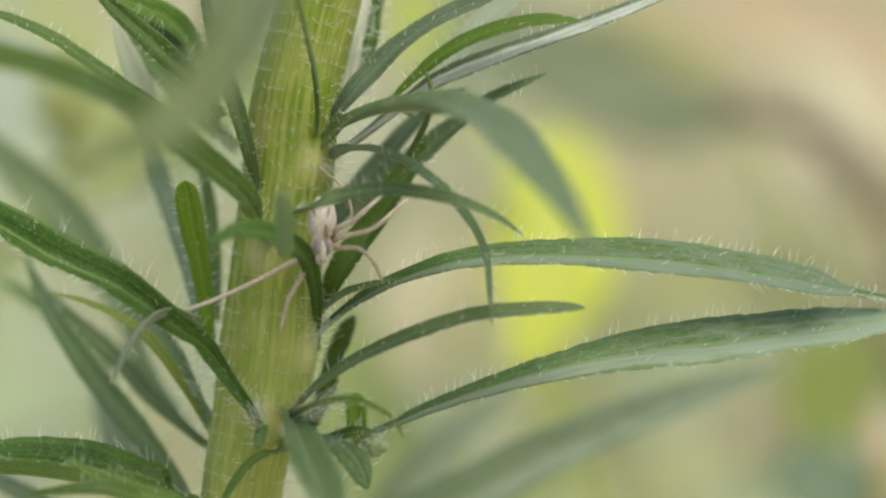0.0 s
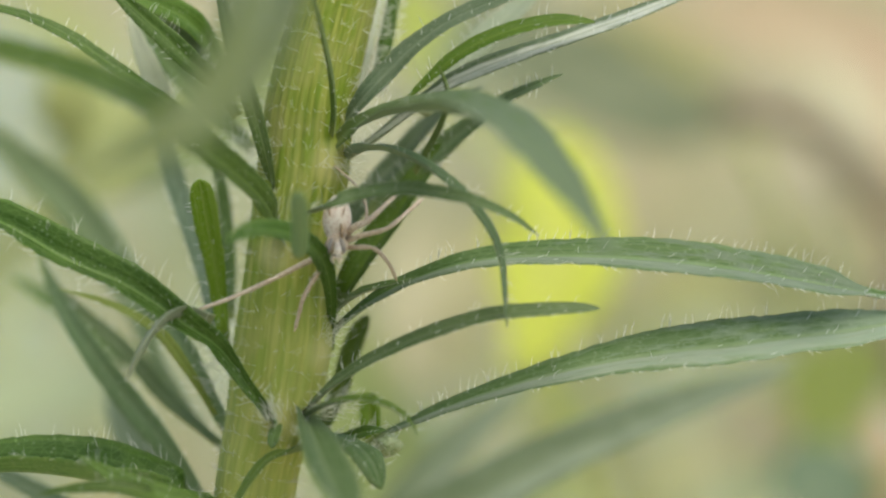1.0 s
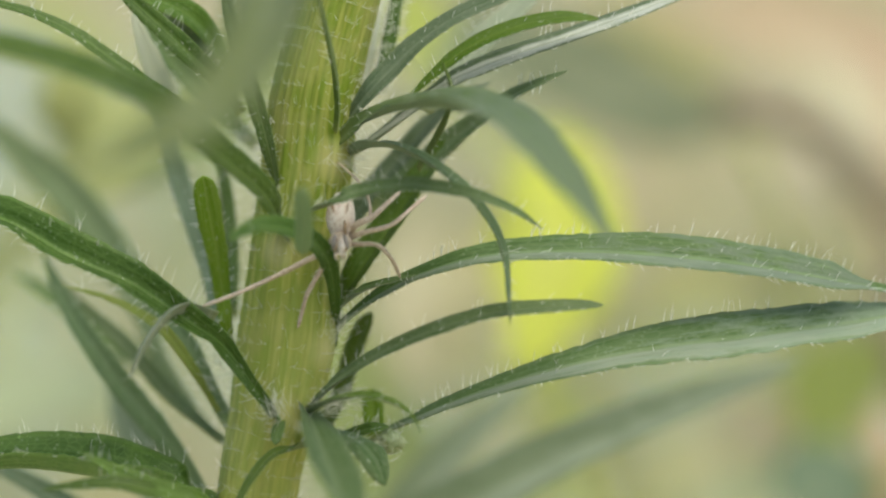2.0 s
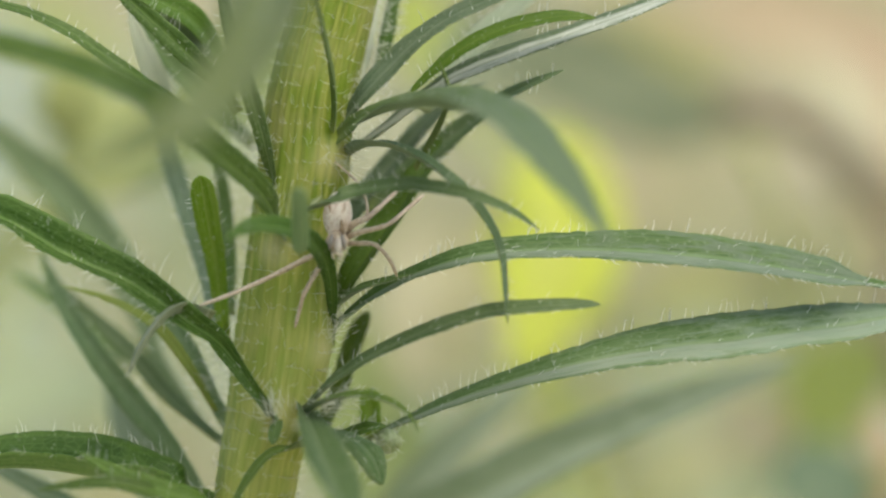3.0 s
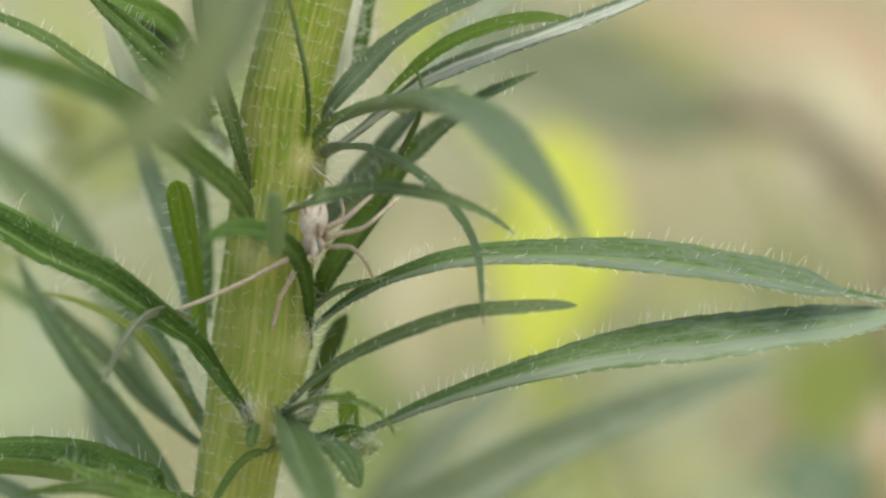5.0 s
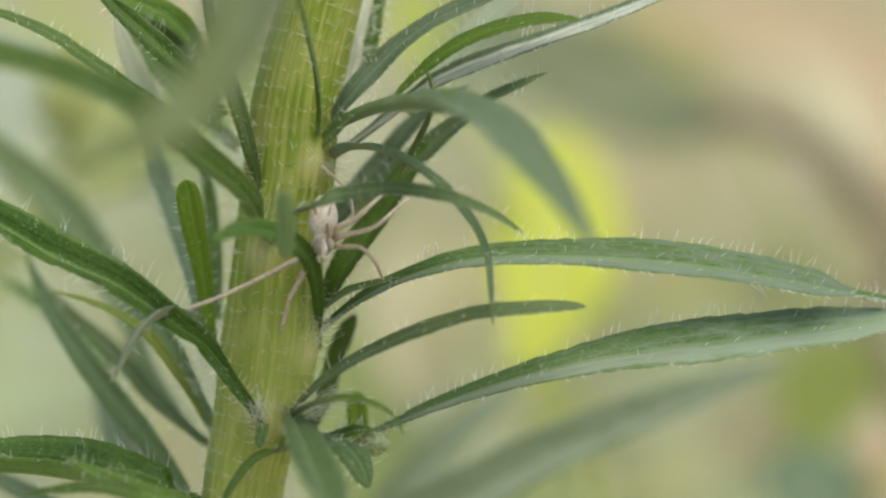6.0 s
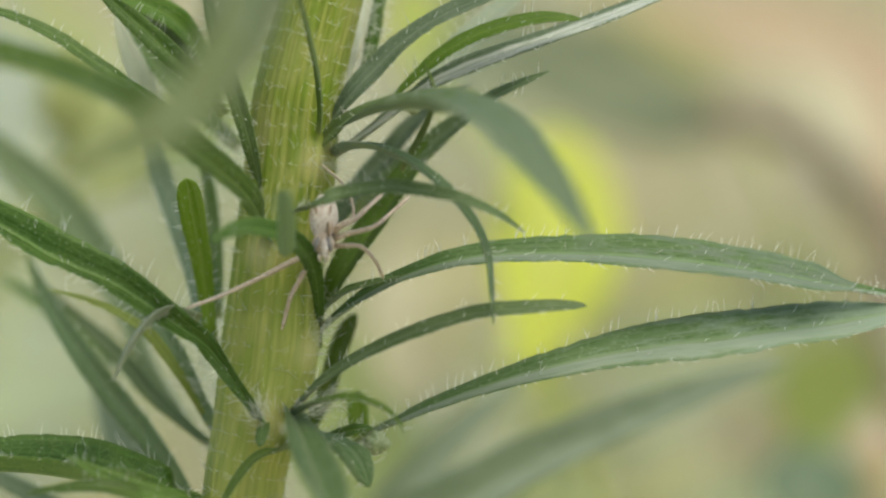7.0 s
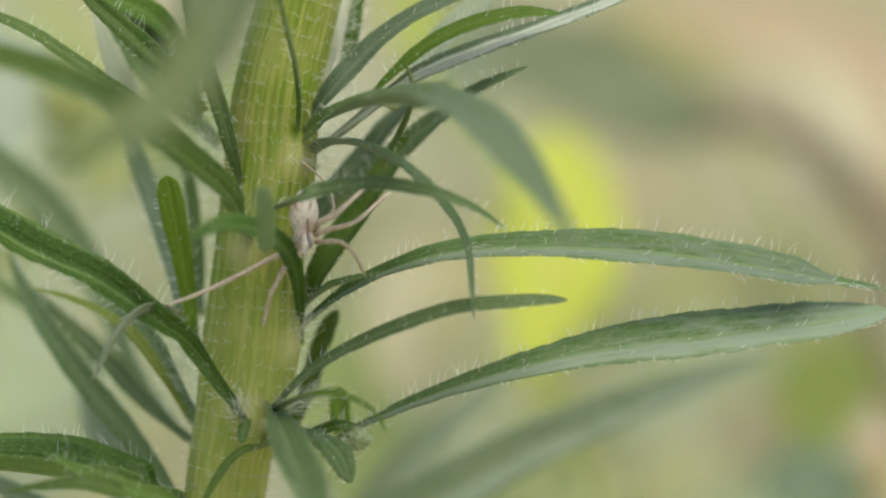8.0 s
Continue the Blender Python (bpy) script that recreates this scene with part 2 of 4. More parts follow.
BUD = plain_material("downy_bud", (0.24, 0.31, 0.14), (0.46, 0.52, 0.32), 1600, 0.6, 0.2, 0.5)
LEAF_GREY = leaf_material("grey_leaf", (0.075, 0.105, 0.05), (0.11, 0.14, 0.07), (0.4, 0.42, 0.28), 0.7, 0.2)
LEAF_LIME = leaf_material("lime_leaf", (0.36, 0.46, 0.045), (0.47, 0.56, 0.08), (0.5, 0.5, 0.25), 0.6, 0.3)
LEAF_LIME_PALE = leaf_material("pale_lime_leaf", (0.46, 0.56, 0.32), (0.58, 0.68, 0.42), (0.6, 0.6, 0.4), 0.6, 0.3)
LEAF_OLIVE = leaf_material("olive_leaf", (0.32, 0.32, 0.10), (0.42, 0.41, 0.16), (0.45, 0.44, 0.22), 0.7, 0.3)
LEAF_ASH = leaf_material("ash_grey_leaf", (0.165, 0.23, 0.12), (0.23, 0.30, 0.17), (0.45, 0.46, 0.4), 0.7, 0.3)
LEAF_CREAM = leaf_material("cream_dry_leaf", (0.62, 0.57, 0.38), (0.74, 0.69, 0.48), (0.7, 0.66, 0.5), 0.7, 0.3)
LEAF_DRY = leaf_material("dry_leaf", (0.50, 0.36, 0.22), (0.60, 0.44, 0.29), (0.55, 0.43, 0.3), 0.8, 0.2)
STALK = plain_material("dry_stalk", (0.25, 0.205, 0.155), (0.35, 0.295, 0.23), 300, 0.8)
TWIG = plain_material("brown_twig", (0.42, 0.27, 0.18), (0.52, 0.36, 0.25), 300, 0.8)
GREEN_STALK = plain_material("green_stalk", (0.40, 0.46, 0.14), (0.52, 0.56, 0.20), 300, 0.6)


# ---- mesh helpers
def mesh_object(name, verts, faces, mats, parent=None, uvs=None, slots=None, label="", kind=""):
    me = bpy.data.meshes.new(name)
    me.from_pydata([tuple(v) for v in verts], [], faces)
    for mt in mats:
        me.materials.append(mt)
    if slots is not None:
        me.polygons.foreach_set("material_index", slots)
    me.polygons.foreach_set("use_smooth", [True] * len(faces))
    if uvs is not None:
        layer = me.uv_layers.new(name="UVMap")
        idx = np.zeros(len(me.loops), dtype=np.int32)
        me.loops.foreach_get("vertex_index", idx)
        layer.data.foreach_set("uv", np.asarray(uvs, dtype=np.float32)[idx].ravel())
    me.update()
    ob = new(name, me)
    ob.parent = parent
    return tagged(ob, label, kind=kind)


def part(name, bm, material, parent, label=""):
    """Links a bmesh as one mesh object under a thing or a part."""
    me = bpy.data.meshes.new(name)
    bm.to_mesh(me)
    bm.free()
    me.materials.append(material)
    me.polygons.foreach_set("use_smooth", [True] * len(me.polygons))
    ob = new(name, me)
    ob.parent = parent
    return tagged(ob, label)


def smooth_line(points, n):
    """n points and n unit tangents, evenly spaced on a smooth curve through the points."""
    p = np.array(points, dtype=float)
    q = np.vstack([2 * p[0] - p[1], p, 2 * p[-1] - p[-2]])
    out = []
    for i in range(1, len(q) - 2):
        for t in np.linspace(0, 1, 16, endpoint=False):
            a, b, c, d = q[i - 1:i + 3]
            out.append(0.5 * (2 * b + (c - a) * t + (2 * a - 5 * b + 4 * c - d) * t * t + (3 * b - a - 3 * c + d) * t ** 3))
    out = np.array(out + [p[-1]])
    run = np.concatenate([[0], np.cumsum(np.linalg.norm(np.diff(out, axis=0), axis=1))])
    s = np.linspace(0, run[-1], n)
    line = np.column_stack([np.interp(s, run, out[:, k]) for k in range(out.shape[1])])
    tan = np.gradient(line[:, :3], axis=0)
    return line, tan / np.linalg.norm(tan, axis=1)[:, None]


def unit(v):
    return v / np.maximum(np.linalg.norm(v, axis=-1, keepdims=True), 1e-12)


def hair_mesh(name, roots, ways, lengths, parent, rng, thick=0.000028, label="fine white hairs"):
    """Many fine bent hairs in one mesh: three-sided, tapering, two joints each."""
    verts, faces = [], []
    for r, w, l in zip(roots, ways, lengths):
        w = unit(np.array(w))
        a = unit(np.cross(w, rng.normal(size=3)))
        b = np.cross(w, a)
        bend = a * l * rng.uniform(-0.35, 0.35) + b * l * rng.uniform(-0.2, 0.2)
        k = len(verts)
        for f, th in ((0.0, 1.0), (0.5, 0.7)):
            c = r + w * l * f + bend * f * f
            for ang in (0, 2.1, 4.2):
                verts.append(c + (a * math.cos(ang) + b * math.sin(ang)) * thick * th)
        verts.append(r + w * l + bend)
        for i in range(3):
            j = (i + 1) % 3
            faces.append((k + i, k + j, k + 3 + j, k + 3 + i))
            faces.append((k + 3 + i, k + 3 + j, k + 6))
    return mesh_object(name, verts, faces, [HAIR], parent, label=label, kind="stuff")


# ---- the plant: millimetres across, away and up, from the middle of the stretch of stem that is seen
BASE = np.array((-28.0, 0.0, -207.0))
PLANT_POSE = pose(-0.028, 0.2188, 0.0, -TILT, 0, 0)
plant = tagged(new("hairy_weed"), "green hairy weed with narrow leaves round a ribbed stem", "plant")
plant.matrix_basis = PLANT_POSE


def mm(points):
    p = np.array(points, dtype=float)
    p[:, :3] = (p[:, :3] - BASE) / 1000
    return p


def leaf(points, width, face, face_end=None, fold=0.25, rise=0.45, foot=0.3, taper=3.0, hairs=70, mats=None, label="", seed=0,
         wave=0.022, holder=None, name="leaf", hair_len=1.0, curl=0.0, pinch=0.0):
    """A narrow leaf. points: its midrib from the stem to the tip; width in mm; face: where its upper side looks, at the foot
    and at the tip; fold: how far it is folded along the midrib; rise: where it is widest; foot: its width at the stem; pinch: where
    it narrows all at once."""
    rng = np.random.default_rng(seed + 11)
    n, nu = (84 if hairs else 36), 11
    line, tan = smooth_line(mm(points) if holder is None else np.array(points) / 1000, n)
    root = line[0].copy()
    line = line - root
    s = np.linspace(0, 1, n)
    f0, f1 = np.array(face, float), np.array(face_end or face, float)
    nor = f0 * (1 - s)[:, None] + f1 * s[:, None]
    nor = unit(nor - tan * np.sum(nor * tan, axis=1)[:, None])
    side = np.cross(tan, nor)
    up = np.clip(s / rise, 0, 1)
    prof = (foot + (1 - foot) * (3 * up ** 2 - 2 * up ** 3)) * np.maximum(1 - s ** taper, 0.0) ** 0.75
    if pinch:
        k = np.clip((s - pinch + 0.07) / 0.07, 0, 1)
        prof = prof * (1 - 0.6 * k * k * (3 - 2 * k))
    half = width / 2000 * np.maximum(prof, 0.02)
    u = np.linspace(-1, 1, nu)
    wob = [1 + wave * np.convolve(rng.normal(size=n + 12), np.ones(11) / 3.3, "same")[6:-6] for _ in (0, 1)]
    saw = rng.normal(size=(2, n)) * 0.03 * (1 if hairs else 0)
    ripple = np.convolve(rng.normal(size=n + 8), np.ones(9) / 3.0, "same")[4:-4]
    top, low, uv = [], [], []
    thick = 0.00011
    for i in range(n):
        for x in u:
            h = half[i] * (fold * abs(x) ** 1.25 - curl * abs(x) ** 4 - 0.10 * math.exp(-(x / 0.12) ** 2) + wave * 1.4 * ripple[i] * x * abs(x))
            h += half[i] * 0.035 * math.cos(x * 11)
            c = line[i] + side[i] * half[i] * x * (wob[int(x > 0)][i] + saw[int(x > 0)][i] * (abs(x) > 0.95)) + nor[i] * h
            t = thick * (1 - 0.75 * abs(x) ** 3) * min(1.0, 0.25 + half[i] / 0.0004)
            rib = 0.00016 * math.exp(-(x / 0.13) ** 2) * min(1.0, half[i] / 0.0006)
            top.append(c + nor[i] * t), low.append(c - nor[i] * (t + rib))
            uv.append(((x + 1) / 2, s[i]))
    verts, uvs, faces, slots = top + low, uv + uv, [], []
    k = n * nu
    for i in range(n - 1):
        for j in range(nu - 1):
            a, b, c, d = i * nu + j, i * nu + j + 1, (i + 1) * nu + j + 1, (i + 1) * nu + j
            faces += [(a, b, c, d), (k + d, k + c, k + b, k + a)]
            slots += [0, 1]
        for j in (0, nu - 1):
            a, d = i * nu + j, (i + 1) * nu + j
            faces.append((a, d, k + d, k + a) if j == 0 else (d, a, k + a, k + d))
            slots.append(1)
    for i in (0, n - 1):
        for j in range(nu - 1):
            a, b = i * nu + j, i * nu + j + 1
            faces.append((a, k + a, k + b, b) if i == 0 else (b, k + b, k + a, a))
            slots.append(1)
    ob = mesh_object(name, verts, faces, mats or [LEAF_TOP, LEAF_UNDER], holder or plant, uvs, slots, label)
    ob.location = root
    if hairs:
        roots, ways, lens = [], [], []
        for _ in range(hairs):
            i = int(rng.integers(1, n - 2))
            edge = rng.random() < 0.82
            x = (1 if rng.random() < 0.5 else -1) if edge else rng.uniform(-0.8, 0.8)
            j = int(round((x + 1) / 2 * (nu - 1)))
            way = side[i] * x * (1.0 if edge else 0.2) + nor[i] * rng.uniform(0.2, 1.1) + tan[i] * rng.uniform(0.0, 0.7)
            roots.append(np.array(top[i * nu + j])), ways.append(way)
            lens.append(rng.uniform(0.45, 1.15) * 0.001 * hair_len * (1.0 if edge else 0.6))
        hair_mesh("hairs", roots, ways, lens, ob, rng)
    return ob


def stem(points, name="stem", ribs=17, hairs=6500):
    """The ribbed stem. points: x, y, z and radius in mm, from the ground up."""
    rng = np.random.default_rng(3)
    n, m = 220, 136
    line, tan = smooth_line(np.column_stack([mm(points)[:, :3], np.array(points)[:, 3] / 1000]), n)
    rad = line[:, 3]
    side = unit(np.cross(tan, np.array((0.0, 1.0, 0.0))))
    back = np.cross(side, tan) * -1
    back = unit(np.cross(tan, side))
    verts, uvs, faces = [], [], []
    ph = rng.uniform(0, 6.28, 6)
    for i in range(n):
        z = line[i, 2] * 1000
        for j in range(m + 1):
            a = 2 * math.pi * j / m
            r = rad[i] * (1 + 0.007 * math.cos(ribs * a + 1.5 * math.sin(2 * a + ph[0])) + 0.005 * math.cos(37 * a + 2 * math.sin(a + ph[3])) + 0.006 * math.cos(29 * a + ph[1] + 0.02 * z) + 0.012 * math.sin(z * 0.21 + 2 * a + ph[2]))
            way = side[i] * math.cos(a) + back[i] * math.sin(a)
            p = line[i, :3] + way * r
            p = p + way * 0.00028 * sum(math.exp(-float(np.sum((p - np.array(q)) ** 2)) / 0.0013 ** 2) for q in NODES)
            verts.append(p)
            uvs.append((j / m, i / n * 3))
    for i in range(n - 1):
        for j in range(m):
            a = i * (m + 1) + j
            faces.append((a, a + 1, a + m + 2, a + m + 1))
    ob = mesh_object(name, verts, faces, [STEM], plant, uvs, None, "thick yellow-green ribbed stem with white hairs")
    roots, ways, lens = [], [], []
    for _ in range(hairs):
        i, j = int(rng.integers(int(n * 0.62), n - 1)), int(rng.integers(0, m))
        v = np.array(verts[i * (m + 1) + j])
        out = unit(v - line[i, :3])
        roots.append(v), ways.append(out + tan[i] * rng.uniform(-0.2, 0.9) + 0.6 * rng.normal(size=3)), lens.append(rng.uniform(0.3, 1.15) * 0.001)
    hair_mesh("hairs", roots, ways, lens, ob, rng, 0.000016)
    return ob


def tuft(spot, way, count, length, spread, seed, name="hair_tuft"):
    """A tuft of long white hairs where a leaf leaves the stem. Millimetres."""
    rng = np.random.default_rng(seed)
    c = mm([spot])[0]
    roots = [c + rng.normal(size=3) * spread / 1000 for _ in range(count)]
    ways = [np.array(way, float) + 0.45 * rng.normal(size=3) for _ in range(count)]
    return hair_mesh(name, roots, ways, rng.uniform(0.5, 1.1, count) * length * 1.3 / 1000, plant, rng, 0.000024)


# ---- the stem and its leaves, right side first
stem([(-27.88, 0, -207.13, 3.57), (-22.42, 0, -107.43, 3.44), (-16.54, 0, -44.46, 3.27), (-13.69, 0, -18.51, 2.95), (-12.45, 0, -12.55, 3.3), (-11.5, 0, -6.67, 3.62), (-11.0, 0, -1.64, 3.38), (-10.0, 0, 5.92, 3.4), (-9.6, 0, 10.1, 3.3), (-8.75, 0, 14.32, 3.15), (-7.6, 0, 18.51, 3.0), (-5.21, 0, 26.91, 2.52), (-1.85, 0, 47.9, 2.1), (0.25, 0, 73.09, 1.26), (0.67, 0, 89.88, 0.42)])
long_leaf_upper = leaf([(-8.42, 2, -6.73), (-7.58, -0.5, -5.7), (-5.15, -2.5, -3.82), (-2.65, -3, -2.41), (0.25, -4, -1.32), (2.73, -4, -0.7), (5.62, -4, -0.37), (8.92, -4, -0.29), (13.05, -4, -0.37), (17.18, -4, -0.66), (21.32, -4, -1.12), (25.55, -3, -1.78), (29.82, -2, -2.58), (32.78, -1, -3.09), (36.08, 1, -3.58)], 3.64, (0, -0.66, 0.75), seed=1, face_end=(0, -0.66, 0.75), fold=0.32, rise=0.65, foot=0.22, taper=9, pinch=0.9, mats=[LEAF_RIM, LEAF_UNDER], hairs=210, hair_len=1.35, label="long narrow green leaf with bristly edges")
long_leaf_lower = leaf([(-6.12, 3, -15.17), (-3.96, 1, -13.61), (-1.84, -1, -12.59), (0.67, -2, -11.49), (4.81, -3, -10.04), (8.92, -4, -8.84), (13.05, -4, -7.93), (17.18, -4, -7.27), (21.32, -4, -6.82), (25.55, -3, -6.3), (29.82, -2, -5.83), (35.94, 0, -5)], 5.04, (0, -0.66, 0.75), seed=2, fold=0.18, rise=0.8, foot=0.15, taper=10, mats=[LEAF_HALF, LEAF_UNDER], hairs=150, hair_len=1.2, label="long narrow green leaf with pale lower half painted as sky-lit")
leaf([(-8.77, 0, -5.5), (-7.19, -1, -3.97), (-5.78, -2.5, -2.99), (-3.48, -3.5, -2.32), (-1.82, -3.5, -1.95)], 1.0, (0, -0.6, 0.8), seed=3, foot=0.5, taper=3, hairs=20)
leaf_mid = leaf([(-9.86, -3.2, -11.89), (-9.33, -4.2, -11.19), (-7.54, -6, -9.55), (-4.24, -7, -7.55), (-0.16, -8, -5.85), (3.9, -8, -4.67), (7.96, -8, -4.31), (11.73, -7.5, -4.15)], 1.64, (0, -0.6, 0.8), seed=4, foot=0.5, taper=16, hairs=60, mats=[LEAF_DUSK, LEAF_UNDER])
leaf_hook = leaf([(-9.06, 2, 5.97), (-7.21, -0.5, 6.91), (-5.54, -4, 7.56), (-3.44, -6, 7.5), (-0.98, -8, 6.34), (1.46, -9, 4.41), (3.49, -8, 1.99), (4.51, -8, -0.37), (4.78, -9, -3.2), (4.94, -9, -5.42)], 1.31, (0.5, -0.6, 0.6), seed=5, face_end=(1, -0.6, 0.1), foot=0.5, taper=4, hairs=50, mats=[LEAF_HOOK, LEAF_UNDER])
leaf_short = leaf([(-9.91, -3, 2.74), (-7.45, -9, 3.48), (-5.83, -9, 4.01), (-2.58, -10, 4.43), (0.64, -10, 4.07), (3.06, -10, 3.47), (5.5, -9, 2.39), (7.27, -8, 1.18)], 1.46, (0, -0.75, 0.66), seed=6, foot=0.4, taper=4, hairs=50, mats=[LEAF_DUSK, LEAF_UNDER])
leaf_arch = leaf([(-8.34, -0.5, 6.95), (-7.49, -2.2, 7.95), (-5.54, -4, 9.46), (-2.8, -8, 10.28), (0.24, -13, 10.23), (3.14, -19, 9.35), (5.35, -24, 7.74), (7.12, -28, 5.63), (8.61, -31, 3.53), (10.01, -34, 1.49), (11.28, -36, -0.4)], 6.39, (0.2, -0.8, 0.55), seed=7, face_end=(0.55, -0.82, 0.3), mats=[LEAF_ARCH, LEAF_BLUE], foot=0.14, rise=0.5, taper=3.2, hairs=40, label="broad arching leaf that leans forward")
leaf_top_a = leaf([(-2.64, -4, 10.58), (-1.61, -4, 11.69), (0.66, -4, 13.67), (2.73, -4, 15), (4.79, -4, 15.9), (6.86, -4, 16.48), (9.13, -4, 16.81), (11.57, -4, 16.73)], 1.49, (0, -0.7, 0.7), seed=8, foot=0.3, taper=9, hairs=30, mats=[LEAF_FRESH, LEAF_UNDER], label="fresh bright green blunt leaf")
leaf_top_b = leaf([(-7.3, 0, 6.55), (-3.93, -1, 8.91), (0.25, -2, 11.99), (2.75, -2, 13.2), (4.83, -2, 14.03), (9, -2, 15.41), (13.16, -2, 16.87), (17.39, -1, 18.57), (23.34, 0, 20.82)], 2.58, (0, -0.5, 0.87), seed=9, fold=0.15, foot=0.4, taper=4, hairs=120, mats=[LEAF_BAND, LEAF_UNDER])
leaf([(-1.02, 2, 10.2), (1.54, 4, 13.69), (3.6, 5, 16.06), (5.5, 6, 17.88), (7.38, 7, 19.55), (9.79, 8, 21.49)], 2.65, (-0.2, -0.6, 0.75), seed=55, foot=0.5, taper=4, hairs=60, mats=[LEAF_PALE, LEAF_PALE])
leaf_top_c = leaf([(-8.84, 2, 7.02), (-7.54, -0.5, 8.59), (-5.56, -3, 11.03), (-3.48, -3, 13.23), (-1.62, -3, 15.06), (0.87, -3, 16.8), (3.98, -3, 18.21), (8.13, -3, 19.62)], 2.17, (-0.3, -0.7, 0.6), seed=10, foot=0.4, taper=4, hairs=60, mats=[LEAF_SLATE, LEAF_UNDER])
leaf_dark = leaf([(-9.69, 3, -6.93), (-7.79, 2, -4.53), (-6.07, 1, -1.73), (-3.55, 2, 1.95), (-1.65, 2, 4.91), (0.68, 3, 7.6), (3.23, 3, 10.03), (4.5, 3, 10.75)], 2.63, (-0.55, -0.75, 0.3), seed=11, rise=0.35, foot=0.16, taper=4, hairs=60, mats=[LEAF_TOP_DEEP, LEAF_UNDER_DEEP], fold=0.5)
leaf([(-9.06, 2, -1.23), (-5.29, 4, 4.09), (-3.38, 5, 6.47), (-1.46, 5, 8.82), (0.69, 6, 10.79), (3.71, 7, 12.56)], 2.14, (-0.5, -0.8, 0.3), seed=12, foot=0.5, hairs=20, mats=[LEAF_SLATE, LEAF_SLATE])
leaf_tip = leaf([(-5.27, 3, 2.59), (-2.08, 3, 5.78), (0.68, 3, 8.03), (2.79, 2, 9.56), (5.08, 0, 11.13), (7.12, -2, 12.12), (9.29, -3, 13.02)], 2.28, (-0.2, -0.75, 0.6), seed=13, foot=0.6, taper=2.5, hairs=90, mats=[LEAF_SAGE, LEAF_UNDER])
leaf([(-1.63, -1, 5.9), (-0.37, -3, 8.13), (0.53, -5, 9.92), (0.78, -6, 11.51), (0.08, -7, 13.51)], 0.95, (1, -0.35, 0.2), seed=14, foot=0.8, taper=3, hairs=14, mats=[LEAF_TOP_DEEP, LEAF_UNDER_DEEP])
leaf([(-6.82, 0.6, 10.56), (-6.22, 2, 11.89), (-5.73, 4.5, 14.06), (-5.32, 7.5, 16.47), (-4.82, 11, 19.33), (-4.2, 16, 22.83)], 1.26, (0.2, -0.7, 0.7), seed=15, foot=0.6, taper=6, hairs=14, mats=[LEAF_WHITE, LEAF_WHITE])
leaf([(-4.91, 2, 11.89), (-4.38, 3, 14.06), (-3.92, 3.5, 16.22), (-3.45, 4, 18.81), (-2.91, 5, 22.31)], 1.36, (0.7, -0.7, 0.1), seed=16, foot=0.7, taper=6, hairs=260, hair_len=0.9, mats=[LEAF_DARK, LEAF_DARK])
leaf([(-9.48, 2, -15.19), (-7.51, 4, -11.05), (-6.51, 5, -7.66), (-5.22, 5, -4.8)], 1.88, (-0.6, -0.75, 0.2), seed=17, foot=0.6, taper=14, hairs=30, mats=[LEAF_TOP_DEEP, LEAF_UNDER_DEEP])
leaf_curl = leaf([(-10.12, -3, -12.24), (-8.29, -8, -11.01), (-6.61, -10, -10.52), (-5.0, -10, -10.52), (-3.18, -10, -11.12), (-1.97, -10, -12.13), (-1.45, -10, -13.18)], 0.85, (0, -0.5, 0.85), seed=18, foot=0.6, taper=4, hairs=30, mats=[LEAF_FRESH, LEAF_UNDER])
leaf([(-4.91, 2, -14.13), (-5.04, 2, -12.74), (-5.22, 2.5, -10.56)], 1.61, (-0.2, -0.95, 0.1), seed=19, foot=0.8, taper=9, hairs=14, mats=[LEAF_APPLE, LEAF_UNDER])
leaf([(-8.11, -1, -14.09), (-6.39, -3, -13.6), (-5.12, -4, -13.18), (-3.8, -4, -13.05)], 1.33, (0.1, -0.75, 0.6), seed=20, foot=0.5, taper=4, hairs=40, mats=[LEAF_DARK, LEAF_UNDER_DEEP])
leaf_front_low = leaf([(-9.95, -2, -11.83), (-9.27, -8, -12.64), (-8.44, -13, -14.09), (-7.59, -17, -15.61), (-6.59, -22, -17.19), (-4.91, -32, -19.73)], 3.71, (0.3, -0.9, 0.35), seed=21, foot=0.45, rise=0.55, taper=3, hairs=30, mats=[LEAF_DUSK, LEAF_UNDER], label="broad leaf hanging forward from the stem", fold=0.5)
leaf([(-8.9, 0, -13.56), (-7.11, -4, -13.67), (-5.67, -7, -14.24), (-4.71, -8, -15.32), (-4.06, -8, -17.11)], 2.53, (0.35, -0.8, 0.45), seed=22, foot=0.6, taper=9, hairs=60, mats=[LEAF_DUSK, LEAF_DARK], face_end=(0.5, -0.8, 0.1), curl=0.3)
leaf_left_long = leaf([(-11.62, -1, -13.97), (-12.06, -4, -12.27), (-13.54, -5, -10.16), (-15.72, -5, -7.28), (-17.78, -6, -5.7), (-19.83, -6, -4.26), (-21.47, -6, -3.15), (-23.11, -6, -2.25), (-25.16, -6, -1.43), (-27.21, -6, -0.49), (-29.79, -5, 0.95), (-32.39, -4, 2.19), (-37.95, 0, 4.03)], 3.62, (-0.5, -0.75, 0.4), seed=23, fold=0.75, rise=0.78, foot=0.16, taper=6, hairs=120, hair_len=1.7, mats=[LEAF_DARK, LEAF_CHANNEL], label="long dark green channelled leaf with bristly edges", face_end=(0, -0.55, 0.83))
